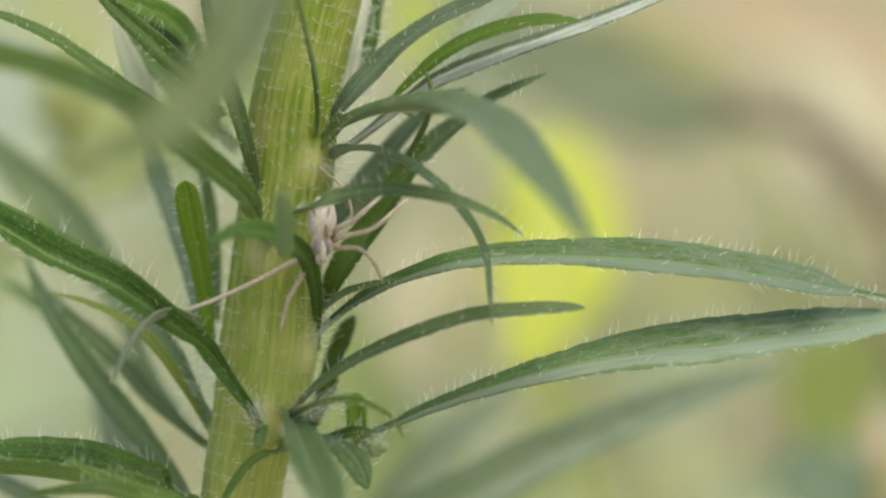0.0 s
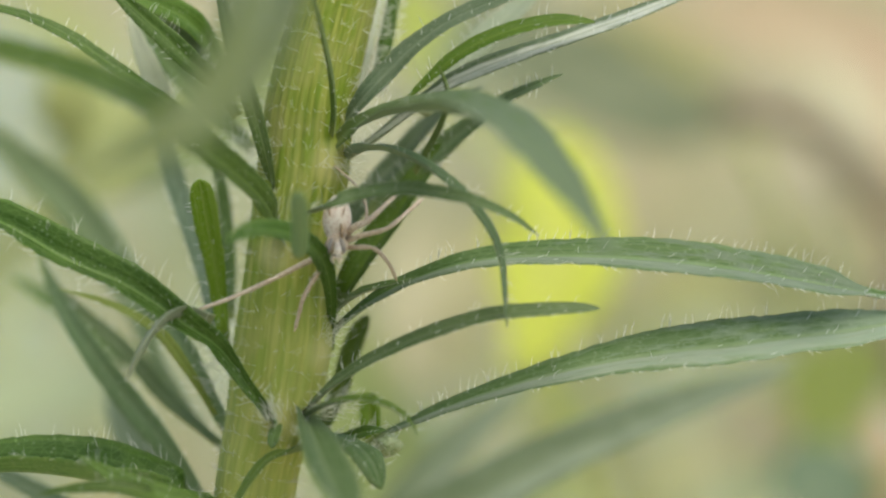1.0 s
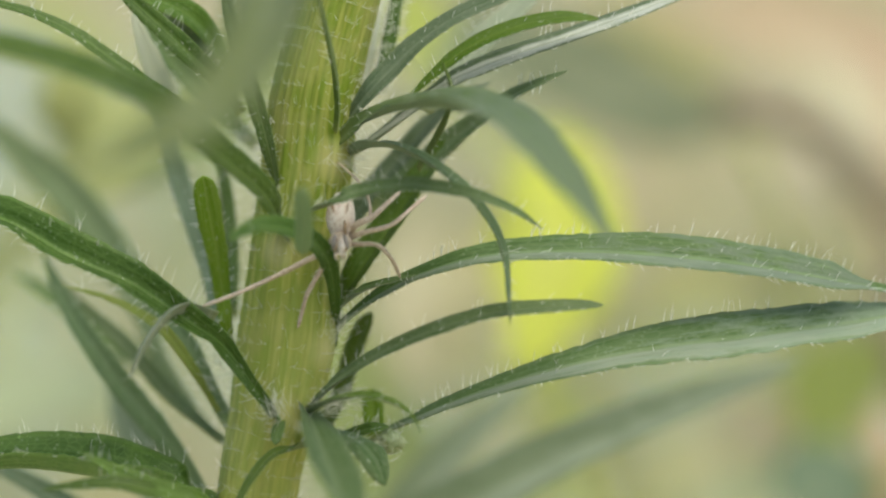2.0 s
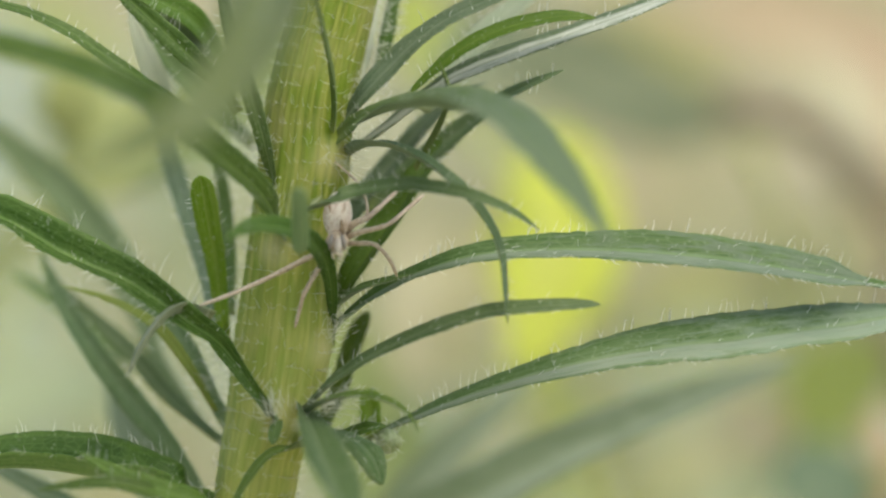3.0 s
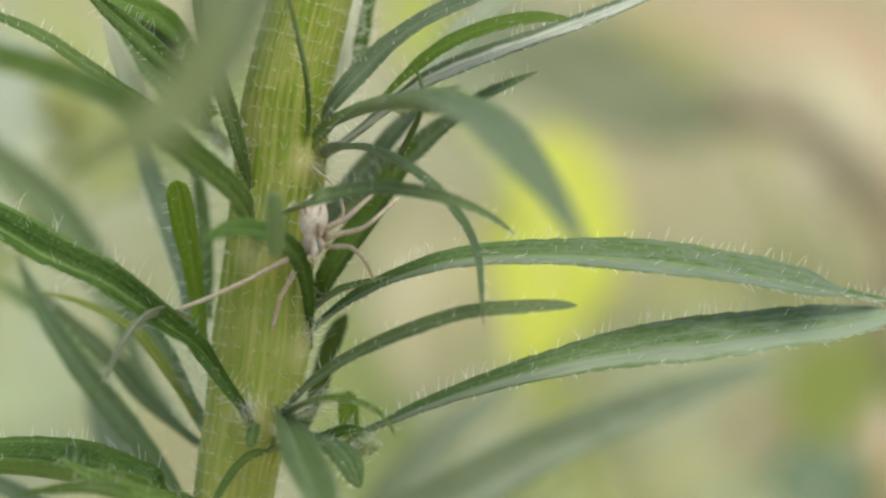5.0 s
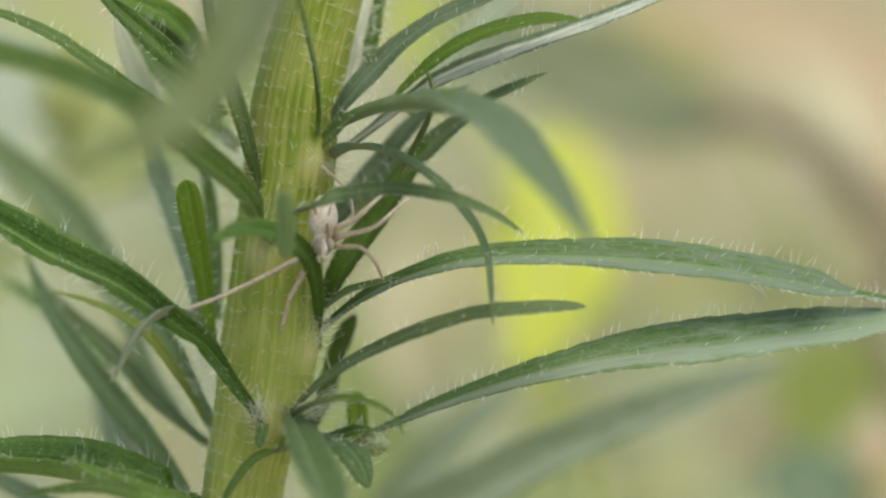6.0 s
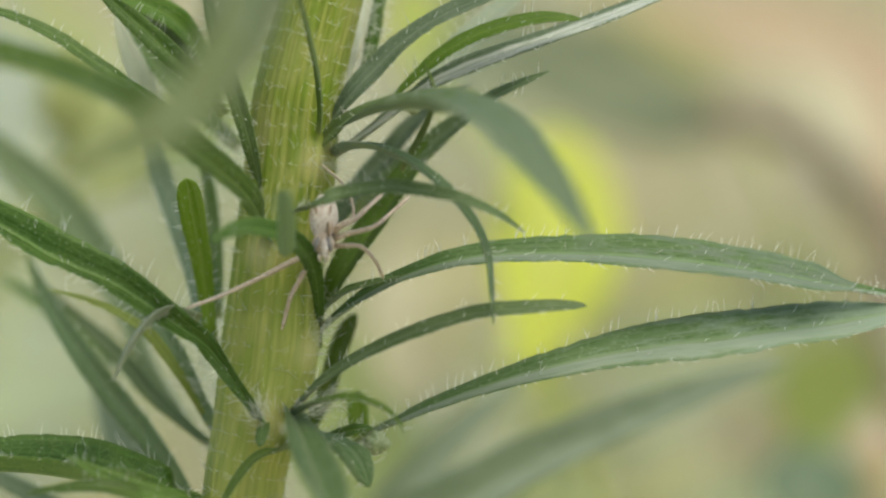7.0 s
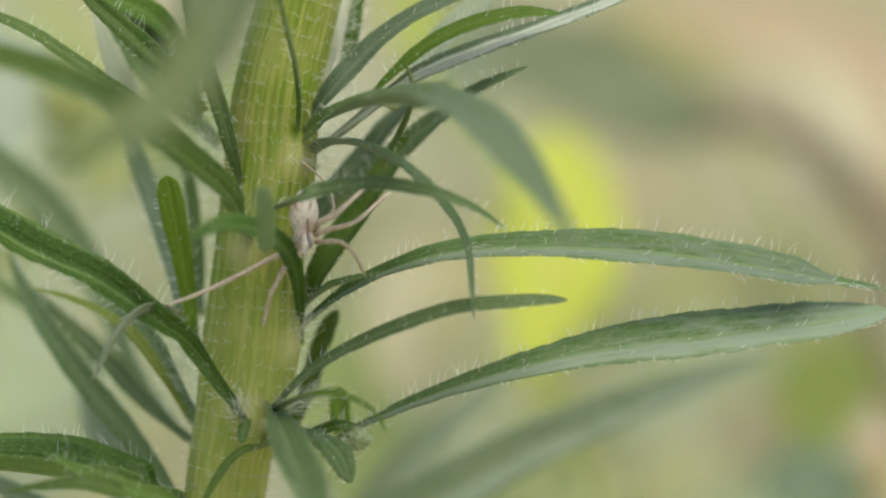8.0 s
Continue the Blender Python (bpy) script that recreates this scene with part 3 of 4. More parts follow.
leaf([(-16.48, -4, -4.92), (-17.86, -5, -4.44), (-19.02, -7, -4.33), (-20.28, -8, -5.45), (-21.29, -9, -7.04), (-21.93, -9, -8.38), (-22.42, -9, -9.39)], 1.14, (0.7, -0.3, -0.6), seed=24, foot=0.8, taper=4, hairs=12, mats=[LEAF_PALE, LEAF_PALE])
leaf_upright = leaf([(-16.04, 2, -7.24), (-16.1, 1, -5.65), (-16.35, 1, -3.33), (-16.67, 0, -0.38), (-17.14, -1, 2.34), (-17.57, -2, 5.37)], 1.92, (0.1, -1, 0.05), seed=25, rise=0.9, foot=0.5, taper=30, hairs=40, mats=[LEAF_APPLE, LEAF_UNDER], label="upright fresh green leaf with blunt tip")
leaf([(-16.72, 4, -7.63), (-17.3, 5, -4.24), (-18.04, 7, -1.25), (-18.98, 8, 1.78), (-20.09, 9, 4.83), (-20.96, 9, 7.65), (-21.7, 9, 10.48), (-22.62, 8, 13.47)], 1.91, (0.5, -0.85, 0), seed=26, foot=0.5, rise=0.6, taper=5, hairs=90, mats=[LEAF_BLUE, LEAF_BLUE], label="grey-green upright leaf seen from below")
leaf_left_thick = leaf([(-11.55, 1, 0.38), (-11.63, -3.5, 1.2), (-11.88, -6, 2.17), (-12.38, -7.5, 3.3), (-13.44, -9, 4.65), (-15.23, -12, 6.23), (-17.53, -16, 7.98), (-19.93, -20, 9.77), (-22.35, -24, 11.12), (-25.5, -28, 12.23), (-28.83, -31, 13.09), (-32.58, -33, 13.74), (-35.89, -35, 14.04)], 3.94, (0.5, -0.65, 0.3), seed=27, foot=0.4, rise=0.5, taper=5, hairs=50, mats=[LEAF_DARK, LEAF_UNDER_DEEP], label="thick green leaf leaning towards the front", face_end=(-0.1, -0.7, 0.7))
leaf_front_blur = leaf([(-11.73, -4, 31.85), (-9.94, -30, 23.68), (-9.5, -42, 18.55), (-9.63, -48, 14.96), (-10.31, -52, 12.27), (-11.45, -54, 9.97), (-13.03, -56, 7.98), (-15.36, -57, 6.51), (-17.86, -58, 5.45), (-20.66, -59, 4.52)], 9.22, (-0.45, -0.85, 0.3), seed=28, foot=0.5, rise=0.35, taper=3, hairs=0, mats=[LEAF_FRONT, LEAF_FRONT], label="broad pale leaf that hangs forward")
leaf_top_left = leaf([(-11.97, 1, 2.99), (-15.28, 0, 6.68), (-18.15, -1, 9.45), (-20.49, -2, 11.37), (-22.48, -3, 12.73), (-24.39, -3, 13.98), (-26.38, -3, 15.39), (-28.37, -3, 16.47), (-30.53, -3, 17.38), (-33.35, -3, 18.13), (-36.25, -3, 18.71)], 1.24, (-0.2, -0.6, 0.75), seed=29, foot=0.6, taper=6, hairs=80, mats=[LEAF_DARK, LEAF_UNDER_DEEP])
leaf([(-11.88, -1, 3.81), (-12.11, -3, 5.1), (-12.56, -4, 7.27), (-13.05, -4, 9.13), (-13.59, -4, 10.99), (-14.29, -4, 13.26), (-15.04, -4, 15.74), (-15.72, -3, 18.29), (-16.34, -3, 20.78)], 1.4, (-0.4, -0.7, 0.55), seed=30, foot=0.55, taper=5, hairs=60, mats=[LEAF_TOP, LEAF_UNDER_DEEP])
leaf([(-16.25, 2, 13.58), (-16.88, 2, 15.06), (-17.79, 1, 16.4), (-18.85, 0, 17.34), (-20.45, -1, 18.11), (-22.66, -2, 18.87)], 2.43, (0.3, -0.8, 0.5), seed=31, foot=0.5, taper=7, hairs=0, mats=[LEAF_TOP_DEEP, LEAF_UNDER_DEEP])
leaf([(-14.86, 0, 10.12), (-16.14, -1, 12.08), (-18.28, -2, 14.12), (-20.57, -2, 16.28), (-22.74, -2, 18.28), (-24.74, -2, 20.24)], 1.67, (-0.4, -0.7, 0.55), seed=53, foot=0.5, taper=5, hairs=40, mats=[LEAF_DARK, LEAF_UNDER_DEEP])
leaf([(-15.19, 2, 11.68), (-16.52, 1, 13.32), (-18.5, 1, 15.3), (-20.82, 1, 17.41), (-22.93, 1, 19.43)], 1.43, (-0.4, -0.75, 0.5), seed=54, foot=0.5, taper=5, hairs=20, mats=[LEAF_SAGE, LEAF_UNDER])
leaf([(-19.36, 4, 8.57), (-20.64, 4, 11.13), (-21.54, 3, 13.21), (-22.35, 3, 15.34), (-23.24, 3, 17.72)], 2.21, (0.5, -0.85, 0.1), seed=32, foot=0.5, taper=3, hairs=20, mats=[LEAF_WHITE, LEAF_WHITE])
leaf([(-14.25, 8, 7.84), (-16.85, 8, 10.44), (-19.09, 9, 12.66), (-21.05, 9, 14.83), (-22.7, 9, 17.01), (-23.66, 9, 18.31)], 1.91, (0.5, -0.8, 0.1), seed=33, foot=0.6, taper=5, hairs=20, mats=[LEAF_MID, LEAF_UNDER])
leaf([(-7.71, -3, 8.54), (-7.56, -4, 10.37), (-7.69, -5, 12.38), (-8, -7, 14.32), (-8.38, -9, 16.23), (-8.67, -11, 17.7), (-8.87, -12, 18.82)], 0.74, (-0.7, -0.6, 0.3), seed=34, foot=0.9, taper=6, hairs=20, mats=[LEAF_TOP_DEEP, LEAF_UNDER_DEEP])
leaf_curl_front = leaf([(-7.96, 2, -7.24), (-7.8, -1.5, -4.97), (-7.85, -4, -2.64), (-8.28, -6, -0.78), (-9.22, -8, 0.45), (-10.64, -10, 1.25), (-12.5, -13, 1.47), (-13.91, -16, 1.06), (-14.83, -17, 0.51)], 2.56, (-0.1, -0.95, 0.35), seed=35, foot=0.2, rise=1.0, taper=5, hairs=20, mats=[LEAF_DARK, LEAF_DARK])
leaf([(-9.96, -9, -0.36), (-9.75, -12, 0.84), (-9.63, -15, 2.41), (-9.66, -18, 4.13)], 1.27, (0.1, 0.6, 0.8), seed=36, foot=0.7, rise=0.2, taper=14, hairs=6, mats=[LEAF_MINT, LEAF_MINT])
leaf([(-15.86, 6, -5.12), (-16.12, 8, -1.26), (-16.48, 9, 2.65), (-17.01, 9, 6.57), (-17.64, 10, 8.78)], 1.56, (0.7, -0.6, 0), seed=37, foot=0.6, taper=5, hairs=40)
leaf_left_low = leaf([(-17.02, 4, -20.86), (-18.58, 5, -17.73), (-20.98, 6, -14.36), (-23.65, 7, -11.26), (-26.25, 8, -7.97), (-28.47, 10, -4.98), (-30.18, 12, -2.16), (-31.18, 13, 0.04)], 2.17, (-0.6, -0.75, 0.3), seed=38, foot=0.5, taper=4, hairs=50, mats=[LEAF_SAGE, LEAF_UNDER])
leaf([(-16.01, 5, -14.94), (-18.01, 6, -13.5), (-20.97, 8, -11.0), (-23.88, 9, -7.79), (-27.13, 11, -5.0), (-29.65, 12, -2.6)], 1.3, (-0.5, -0.7, 0.5), seed=39, foot=0.5, taper=4, hairs=20, mats=[LEAF_SAGE, LEAF_UNDER])
leaf([(-15.68, 3, -13.55), (-17.02, 4, -11.26), (-18.8, 5, -7.88), (-20.89, 7, -5.14), (-23.22, 9, -2.57), (-25.16, 11, 0.48)], 1.72, (-0.6, -0.7, 0.4), seed=40, foot=0.6, taper=4, hairs=20, mats=[LEAF_SAGE, LEAF_UNDER])
leaf([(-16.74, 3, -12.28), (-18.58, 2, -9.06), (-20.06, 2, -6.94), (-21.12, 2, -5.88), (-23.02, 2, -4.65), (-25.56, 2, -3.55), (-28.44, 2, -2.79)], 0.97, (-0.3, -0.6, 0.7), seed=41, foot=0.4, taper=2.5, hairs=8, mats=[LEAF_SPRING, LEAF_SPRING], label="thin yellow-green leaf")
leaf([(-17.28, 18, -23.36), (-20.74, 22, -20.96), (-23.74, 25, -17.5), (-26.1, 28, -13.02), (-27.22, 30, -8.42)], 4.15, (-0.5, -0.85, 0.1), seed=42, foot=0.4, taper=4, hairs=0, mats=[LEAF_UNDER, LEAF_UNDER])
leaf_low_left = leaf([(-16.46, 2, -20.19), (-18.49, -2, -18.57), (-20.7, -3, -17.55), (-23.3, -4, -16.81), (-25.78, -4, -16.32), (-28.26, -4, -15.95), (-30.32, -4, -15.78), (-32.39, -4, -15.82), (-36.93, -4, -16.15)], 3.93, (-0.05, -0.4, 0.9), seed=43, fold=1.1, foot=0.4, taper=5, hairs=80, hair_len=1.4, mats=[LEAF_DARK, LEAF_CHANNEL])
leaf([(-14.5, -6, -20.04), (-16.75, -9, -18.49), (-19.1, -10, -17.53), (-21.48, -10.5, -16.65), (-23.49, -10.5, -15.73), (-25.66, -10.5, -14.52)], 1.85, (-0.2, -0.75, 0.6), seed=44, foot=0.6, taper=3, hairs=40, mats=[LEAF_TOP_DEEP, LEAF_UNDER_DEEP])
leaf([(-16.49, -7, -19.95), (-19.51, -10, -17.89), (-21.43, -11, -17.06), (-23.59, -11.5, -16.7), (-26.19, -11.5, -16.86), (-28.44, -11.5, -17.18)], 1.61, (-0.1, -0.7, 0.7), seed=45, foot=0.6, taper=3, hairs=30, mats=[LEAF_DARK, LEAF_UNDER_DEEP])
leaf([(-23.57, 8, -22.05), (-27.68, 10, -20.48), (-30.86, 11, -18.8), (-33.49, 11, -17.4), (-37.13, 12, -15.79)], 1.75, (-0.3, -0.7, 0.5), seed=46, foot=0.5, taper=4, hairs=10, mats=[LEAF_SLATE, LEAF_SLATE])
leaf_back_left = leaf([(-17.91, 14, -14.59), (-22.4, 20, -9.02), (-24.98, 26, -3.66), (-27.93, 30, 0.52), (-31.08, 33, 4.32), (-34.17, 35, 6.99), (-37.65, 36, 9.89), (-40.68, 37, 12.1)], 3.95, (-0.4, -0.8, 0.5), seed=47, foot=0.12, taper=5, hairs=30, mats=[LEAF_SAGE, LEAF_UNDER], rise=0.75)
leaf([(-20.58, 20, -11.74), (-26.67, 22, -7.26), (-31.01, 24, -4.33), (-35.18, 26, -2.04)], 1.93, (-0.3, -0.7, 0.5), seed=48, foot=0.4, taper=4, hairs=0)
leaf([(-9.78, -1, -14.51), (-10.86, -5, -14.48), (-12.46, -6, -15.2), (-13.83, -7, -16.89), (-15.0, -8, -18.98)], 1.11, (-0.5, -0.6, 0.6), seed=49, foot=0.7, taper=6, hairs=20, mats=[LEAF_TOP_DEEP, LEAF_UNDER_DEEP])
leaf([(-11.65, -4, -12.68), (-11.89, -5, -13.37), (-12.07, -5.5, -14.33)], 0.99, (-0.2, -0.9, 0.3), seed=50, foot=0.6, taper=6, hairs=6, mats=[LEAF_TOP, LEAF_UNDER])
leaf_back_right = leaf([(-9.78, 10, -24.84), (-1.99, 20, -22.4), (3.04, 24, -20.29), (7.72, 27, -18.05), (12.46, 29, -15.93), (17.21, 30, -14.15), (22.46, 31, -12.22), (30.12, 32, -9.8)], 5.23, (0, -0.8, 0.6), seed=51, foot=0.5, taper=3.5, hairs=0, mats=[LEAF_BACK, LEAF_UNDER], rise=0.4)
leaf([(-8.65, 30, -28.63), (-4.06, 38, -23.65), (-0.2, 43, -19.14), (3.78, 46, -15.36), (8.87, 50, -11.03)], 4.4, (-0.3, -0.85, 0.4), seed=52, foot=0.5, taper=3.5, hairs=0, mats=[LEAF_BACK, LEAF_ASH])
tuft((-12.1, -5, -11.81), (-0.5, -0.6, 0.8), 60, 1.5, 0.45, 90)
tuft((-8.28, -6, -11.6), (0.9, -0.4, 0.4), 60, 1.8, 0.35, 91)
tuft((-7.66, -2, 6.37), (0.7, -0.4, -0.5), 110, 1.1, 0.7, 92)
tuft((-7.84, -3, -5.97), (0.4, -0.7, 0.4), 60, 1.0, 0.6, 93)
tuft((-15.34, 1, 6.36), (-0.8, -0.3, 0.3), 50, 1.4, 0.6, 94)
tuft((-6.02, -1, 11.33), (0.8, -0.3, 0.3), 40, 1.2, 0.7, 95)
tuft((-16.95, 3, -10.15), (-0.8, -0.3, 0.3), 40, 1.2, 0.7, 96)
tuft((-6.62, -2, -10.99), (0.7, -0.6, 0.2), 40, 1.3, 0.4, 97)

tuft((-14.95, 3, 7.6), (-0.2, -0.5, 0.5), 120, 1.3, 1.0, 98)
tuft((-16.95, 3, -7.82), (-0.3, -0.5, 0.3), 60, 1.1, 0.9, 99)
tuft((-3.53, 0.5, 17.71), (-0.9, -0.35, 0.25), 22, 1.0, 0.35, 100)
tuft((-3.66, 0.5, 16.24), (-0.9, -0.35, 0.1), 22, 1.0, 0.35, 101)
tuft((-3.87, 0.5, 14.76), (-0.9, -0.35, 0.3), 22, 1.0, 0.35, 102)
tuft((-4.16, 0.5, 13.42), (-0.9, -0.35, 0.15), 22, 1.0, 0.35, 103)
tuft((-4.54, 0.5, 12.16), (-0.9, -0.35, 0.25), 22, 1.0, 0.35, 104)

# ---- the spider, head down on the edge of the stem
spider = tagged(new("crab_spider"), "small pale pinkish spider head down on the stem", "spider")
SPOT = np.array((-7.36, -5.0, 0.66))


def near(*points):
    return (np.array(points, dtype=float) - SPOT) / 1000


def oval(name, centre, size, material, tilt=0.0, parent=None, point=0.0, label=""):
    """A rounded body part with a faintly wrinkled skin. size in mm; point narrows its lower end."""
    bm = bmesh.new()
    bmesh.ops.create_icosphere(bm, subdivisions=4, radius=1.0)
    for v in bm.verts:
        n = noise.noise(v.co * 3.0) * 0.03
        v.co *= 1 + n
        taper = 1 - point * max(-v.co.z, 0) ** 1.5 - 0.5 * point * max(v.co.z, 0) ** 2
        v.co.x *= taper
        v.co.y *= taper
        v.co = Vector((v.co.x * size[0], v.co.y * size[1], v.co.z * size[2])) / 2000
    ob = part(name, bm, material, parent or spider, label)
    ob.matrix_basis = Matrix.Translation(near(centre)[0]) @ pose(0, 0, 0, 0, tilt, 0)
    return ob


def leg(points, thick, name="leg", material=None):
    """A jointed leg: thick thigh, knee, thin foot, with short bristles. Millimetres."""
    rng = np.random.default_rng(int(abs(points[0][0] * 77 + points[-1][2] * 31)))
    n, m = 40, 8
    line, tan = smooth_line(near(*points), n)
    verts, faces, roots, ways, lens = [], [], [], [], []
    for i in range(n):
        s = i / (n - 1)
        r = thick / 2000 * (1.05 - 0.42 * s) * (1 - 0.16 * math.exp(-((s - 0.42) / 0.025) ** 2) - 0.14 * math.exp(-((s - 0.68) / 0.025) ** 2)) * (1.0 if s < 0.97 else 0.6)
        a = unit(np.cross(tan[i], np.array((0.13, 1.0, 0.21))))
        b = np.cross(tan[i], a)
        for j in range(m):
            w = a * math.cos(j * 6.2832 / m) + b * math.sin(j * 6.2832 / m)
            verts.append(line[i] + w * r)
            if rng.random() < 0.22:
                roots.append(verts[-1]), ways.append(w + tan[i] * 0.8), lens.append(rng.uniform(0.06, 0.2) * 0.001)
    for i in range(n - 1):
        for j in range(m):
            q = (j + 1) % m
            faces.append((i * m + j, i * m + q, (i + 1) * m + q, (i + 1) * m + j))
    faces.append(tuple(range(m - 1, -1, -1)))
    faces.append(tuple((n - 1) * m + j for j in range(m)))
    ob = mesh_object(name, verts, faces, [material or SPIDER], spider)
    hair_mesh("bristles", roots, ways, lens, ob, rng, 0.000008, "")
    return ob


oval("abdomen", (-7.31, -5.5, 2.3), (2.15, 1.7, 3.6), SPIDER_PALE, 4, None, 0.22, "pale pinkish rounded abdomen")
oval("heart_mark", (-6.95, -6.42, 1.45), (0.3, 0.4, 1.2), SPIDER_MARK, -4, None, 0.5, "brown lance-shaped mark")
oval("head", (-7.33, -6.0, 0.40), (1.72, 1.3, 1.7), SPIDER, 2, None, 0.3, "pale brown front body")
oval("head_stripe", (-7.22, -7.0, 0.04), (0.55, 0.6, 1.4), SPIDER_PALE, 2, None, 0.3, "white stripe")
for sx, ang in ((-1, 14), (1, -14)):
    oval("side_band", tuple(np.array((-7.32, -6.5, 0.41)) + np.array((sx * 0.46, 0, 0))), (0.36, 0.55, 1.15), SPIDER_GREY, ang, None, 0.3, "grey side band")
    oval("flank_mark", tuple(np.array((-7.32, -6.05, 2.75)) + np.array((sx * 0.5, 0, 0))), (0.2, 0.45, 1.1), SPIDER_MARK, -ang * 0.6, None, 0.6, "brown streak")
for ex in (-0.28, -0.1, 0.1, 0.28):
    oval("eye", tuple(np.array((-7.3, -7.2, -0.33)) + np.array((ex, 0, 0.1 - abs(ex) * 0.3))), (0.1, 0.1, 0.1), EYE_BLACK)
leg([(-7.98, -5.0, -0.04), (-9.83, -5.0, -0.91), (-12.1, -5.0, -2.06), (-14.91, -6.0, -3.32), (-17.26, -6.5, -4.17)], 0.44)
leg([(-7.9, -5.0, -0.25), (-8.46, -5.5, -1.11), (-9.71, -5.0, -3.25), (-10.06, -4.5, -4.29), (-10.49, -4.0, -5.82)], 0.42)
leg([(-6.83, -5.0, 0.29), (-5.9, -6.0, 0.29), (-4.58, -6.5, 0.2), (-3.56, -6.0, -0.86), (-3.0, -5.0, -2.1)], 0.4)
leg([(-6.75, -5.0, 0.7), (-5.7, -6.0, 1.11), (-3.65, -5.5, 1.68), (-2.24, -3.5, 2.86), (-1.08, -2.0, 3.87)], 0.42)
leg([(-6.66, -5.0, 1.19), (-6.06, -6.0, 1.76), (-5.1, -5.0, 2.22), (-3.91, -2.0, 3.37), (-3.02, 0.0, 4.24)], 0.5)
leg([(-6.36, -4.0, 1.69), (-5.31, -5.0, 2.1), (-5.25, -4.0, 3.35), (-5.97, -3.0, 4.81), (-7.63, -3.0, 6.35)], 0.26)
leg([(-7.95, -4.6, -0.1), (-8.1, -3.0, -1.2), (-8.0, -1.0, -2.4), (-7.95, 0.2, -3.6), (-7.95, 0.8, -4.6)], 0.36)
for sx in (-1, 1):
    leg([(-7.32, -6.4, -0.2), tuple(np.array((-7.3, -7.0, -0.45)) + np.array((sx * 0.3, 0, 0))), tuple(np.array((-7.32, -6.5, -0.82)) + np.array((sx * 0.22, 0, 0)))], 0.3, "palp", SPIDER_PALE)


bud = oval("curled_bud", (-3.64, -4.0, -14.17), (1.9, 1.8, 1.75), BUD, 0, plant, 0.1, "small round grey-green curled bud")
for v in bud.data.vertices:
    v.co *= 1 + 0.22 * noise.noise(v.co * 2600) + 0.08 * noise.noise(v.co * 7000)
bud.location = Vector((np.array((-3.64, -4.0, -14.17)) - BASE) / 1000)


rng = np.random.default_rng(8)
way = rng.normal(size=(60, 3))
hair_mesh("hairs", unit(way) * 0.0007, way, rng.uniform(0.0003, 0.0008, 60), bud, rng, 0.000014)


# ---- the ground and what stands far behind
def ground_material():
    m = Mat("dry_ground", 0.9)
    n1, n2, n3 = m.noise(7.0, 3), m.noise(45.0, 4), m.noise(400.0, 3)
    soil = m.mix(n2, (0.34, 0.295, 0.16), (0.45, 0.395, 0.24))
    soil = m.mix(m.math("MULTIPLY", n3, 0.4), soil, (0.40, 0.35, 0.2))
    green = m.mix(n2, (0.36, 0.43, 0.35), (0.48, 0.55, 0.46))
    spot = m.node("ShaderNodeMapping", Vector=m.coord("Object"), Location=(1.2, -0.05, 0.0), Scale=(1.0, 0.5, 1.0)).outputs[0]
    far = m.node("ShaderNodeVectorMath", Vector=spot)
    far.operation = "LENGTH"
    ragged = m.math("ADD", m.math("MULTIPLY", m.math("SUBTRACT", n1, 0.5), 0.45), m.math("MULTIPLY", m.math("SUBTRACT", m.noise(1.7, 5, 0.6), 0.5), 1.5))
    patch = m.math("ADD", m.math("SUBTRACT", 1.28, far.outputs["Value"]), ragged)
    other = m.math("ADD", m.math("MULTIPLY", m.math("SUBTRACT", m.noise(0.75, 3), 0.58), 4.0), ragged)
    lean = m.math("MAXIMUM", patch, other)
    col = m.mix(m.ramp(lean, [(0.0, (0, 0, 0)), (0.25, (1, 1, 1))]), soil, green)
    m.bump(m.math("ADD", n2, n3), 0.6, 0.004)
    return m.done(col)


bm = bmesh.new()
bmesh.ops.create_grid(bm, x_segments=120, y_segments=120, size=1.0)
for v in bm.verts:
    r = max(abs(v.co.x), abs(v.co.y))
    v.co.x, v.co.y = v.co.x * (1 + 400 * r ** 8), v.co.y * (1 + 400 * r ** 8)
    v.co.z = 0.012 * noise.noise(v.co * 6) * min(1, v.co.length) if r < 0.9 else 0.0
ground = part("ground", bm, ground_material(), None)
ground.location = (0, 1.6, -0.004)
tagged(ground, "dry tan soil with patches of pale green", kind="structure")


def weed(x, y, label, tops, material, thick=1.6, name="weed"):
    """A weed that stands on the ground, with a thin stalk to each of the given tops."""
    ob = tagged(new(name), label, "plant")
    ob.location = (x, y, -0.004)
    for top in tops:
        t = Vector(top) - ob.location
        tube([(0, 0, 0), (t.x * 0.15, t.y * 0.2, t.z * 0.5), (t.x * 0.6, t.y * 0.7, t.z * 0.9), tuple(t)], thick, material, ob)
    return ob


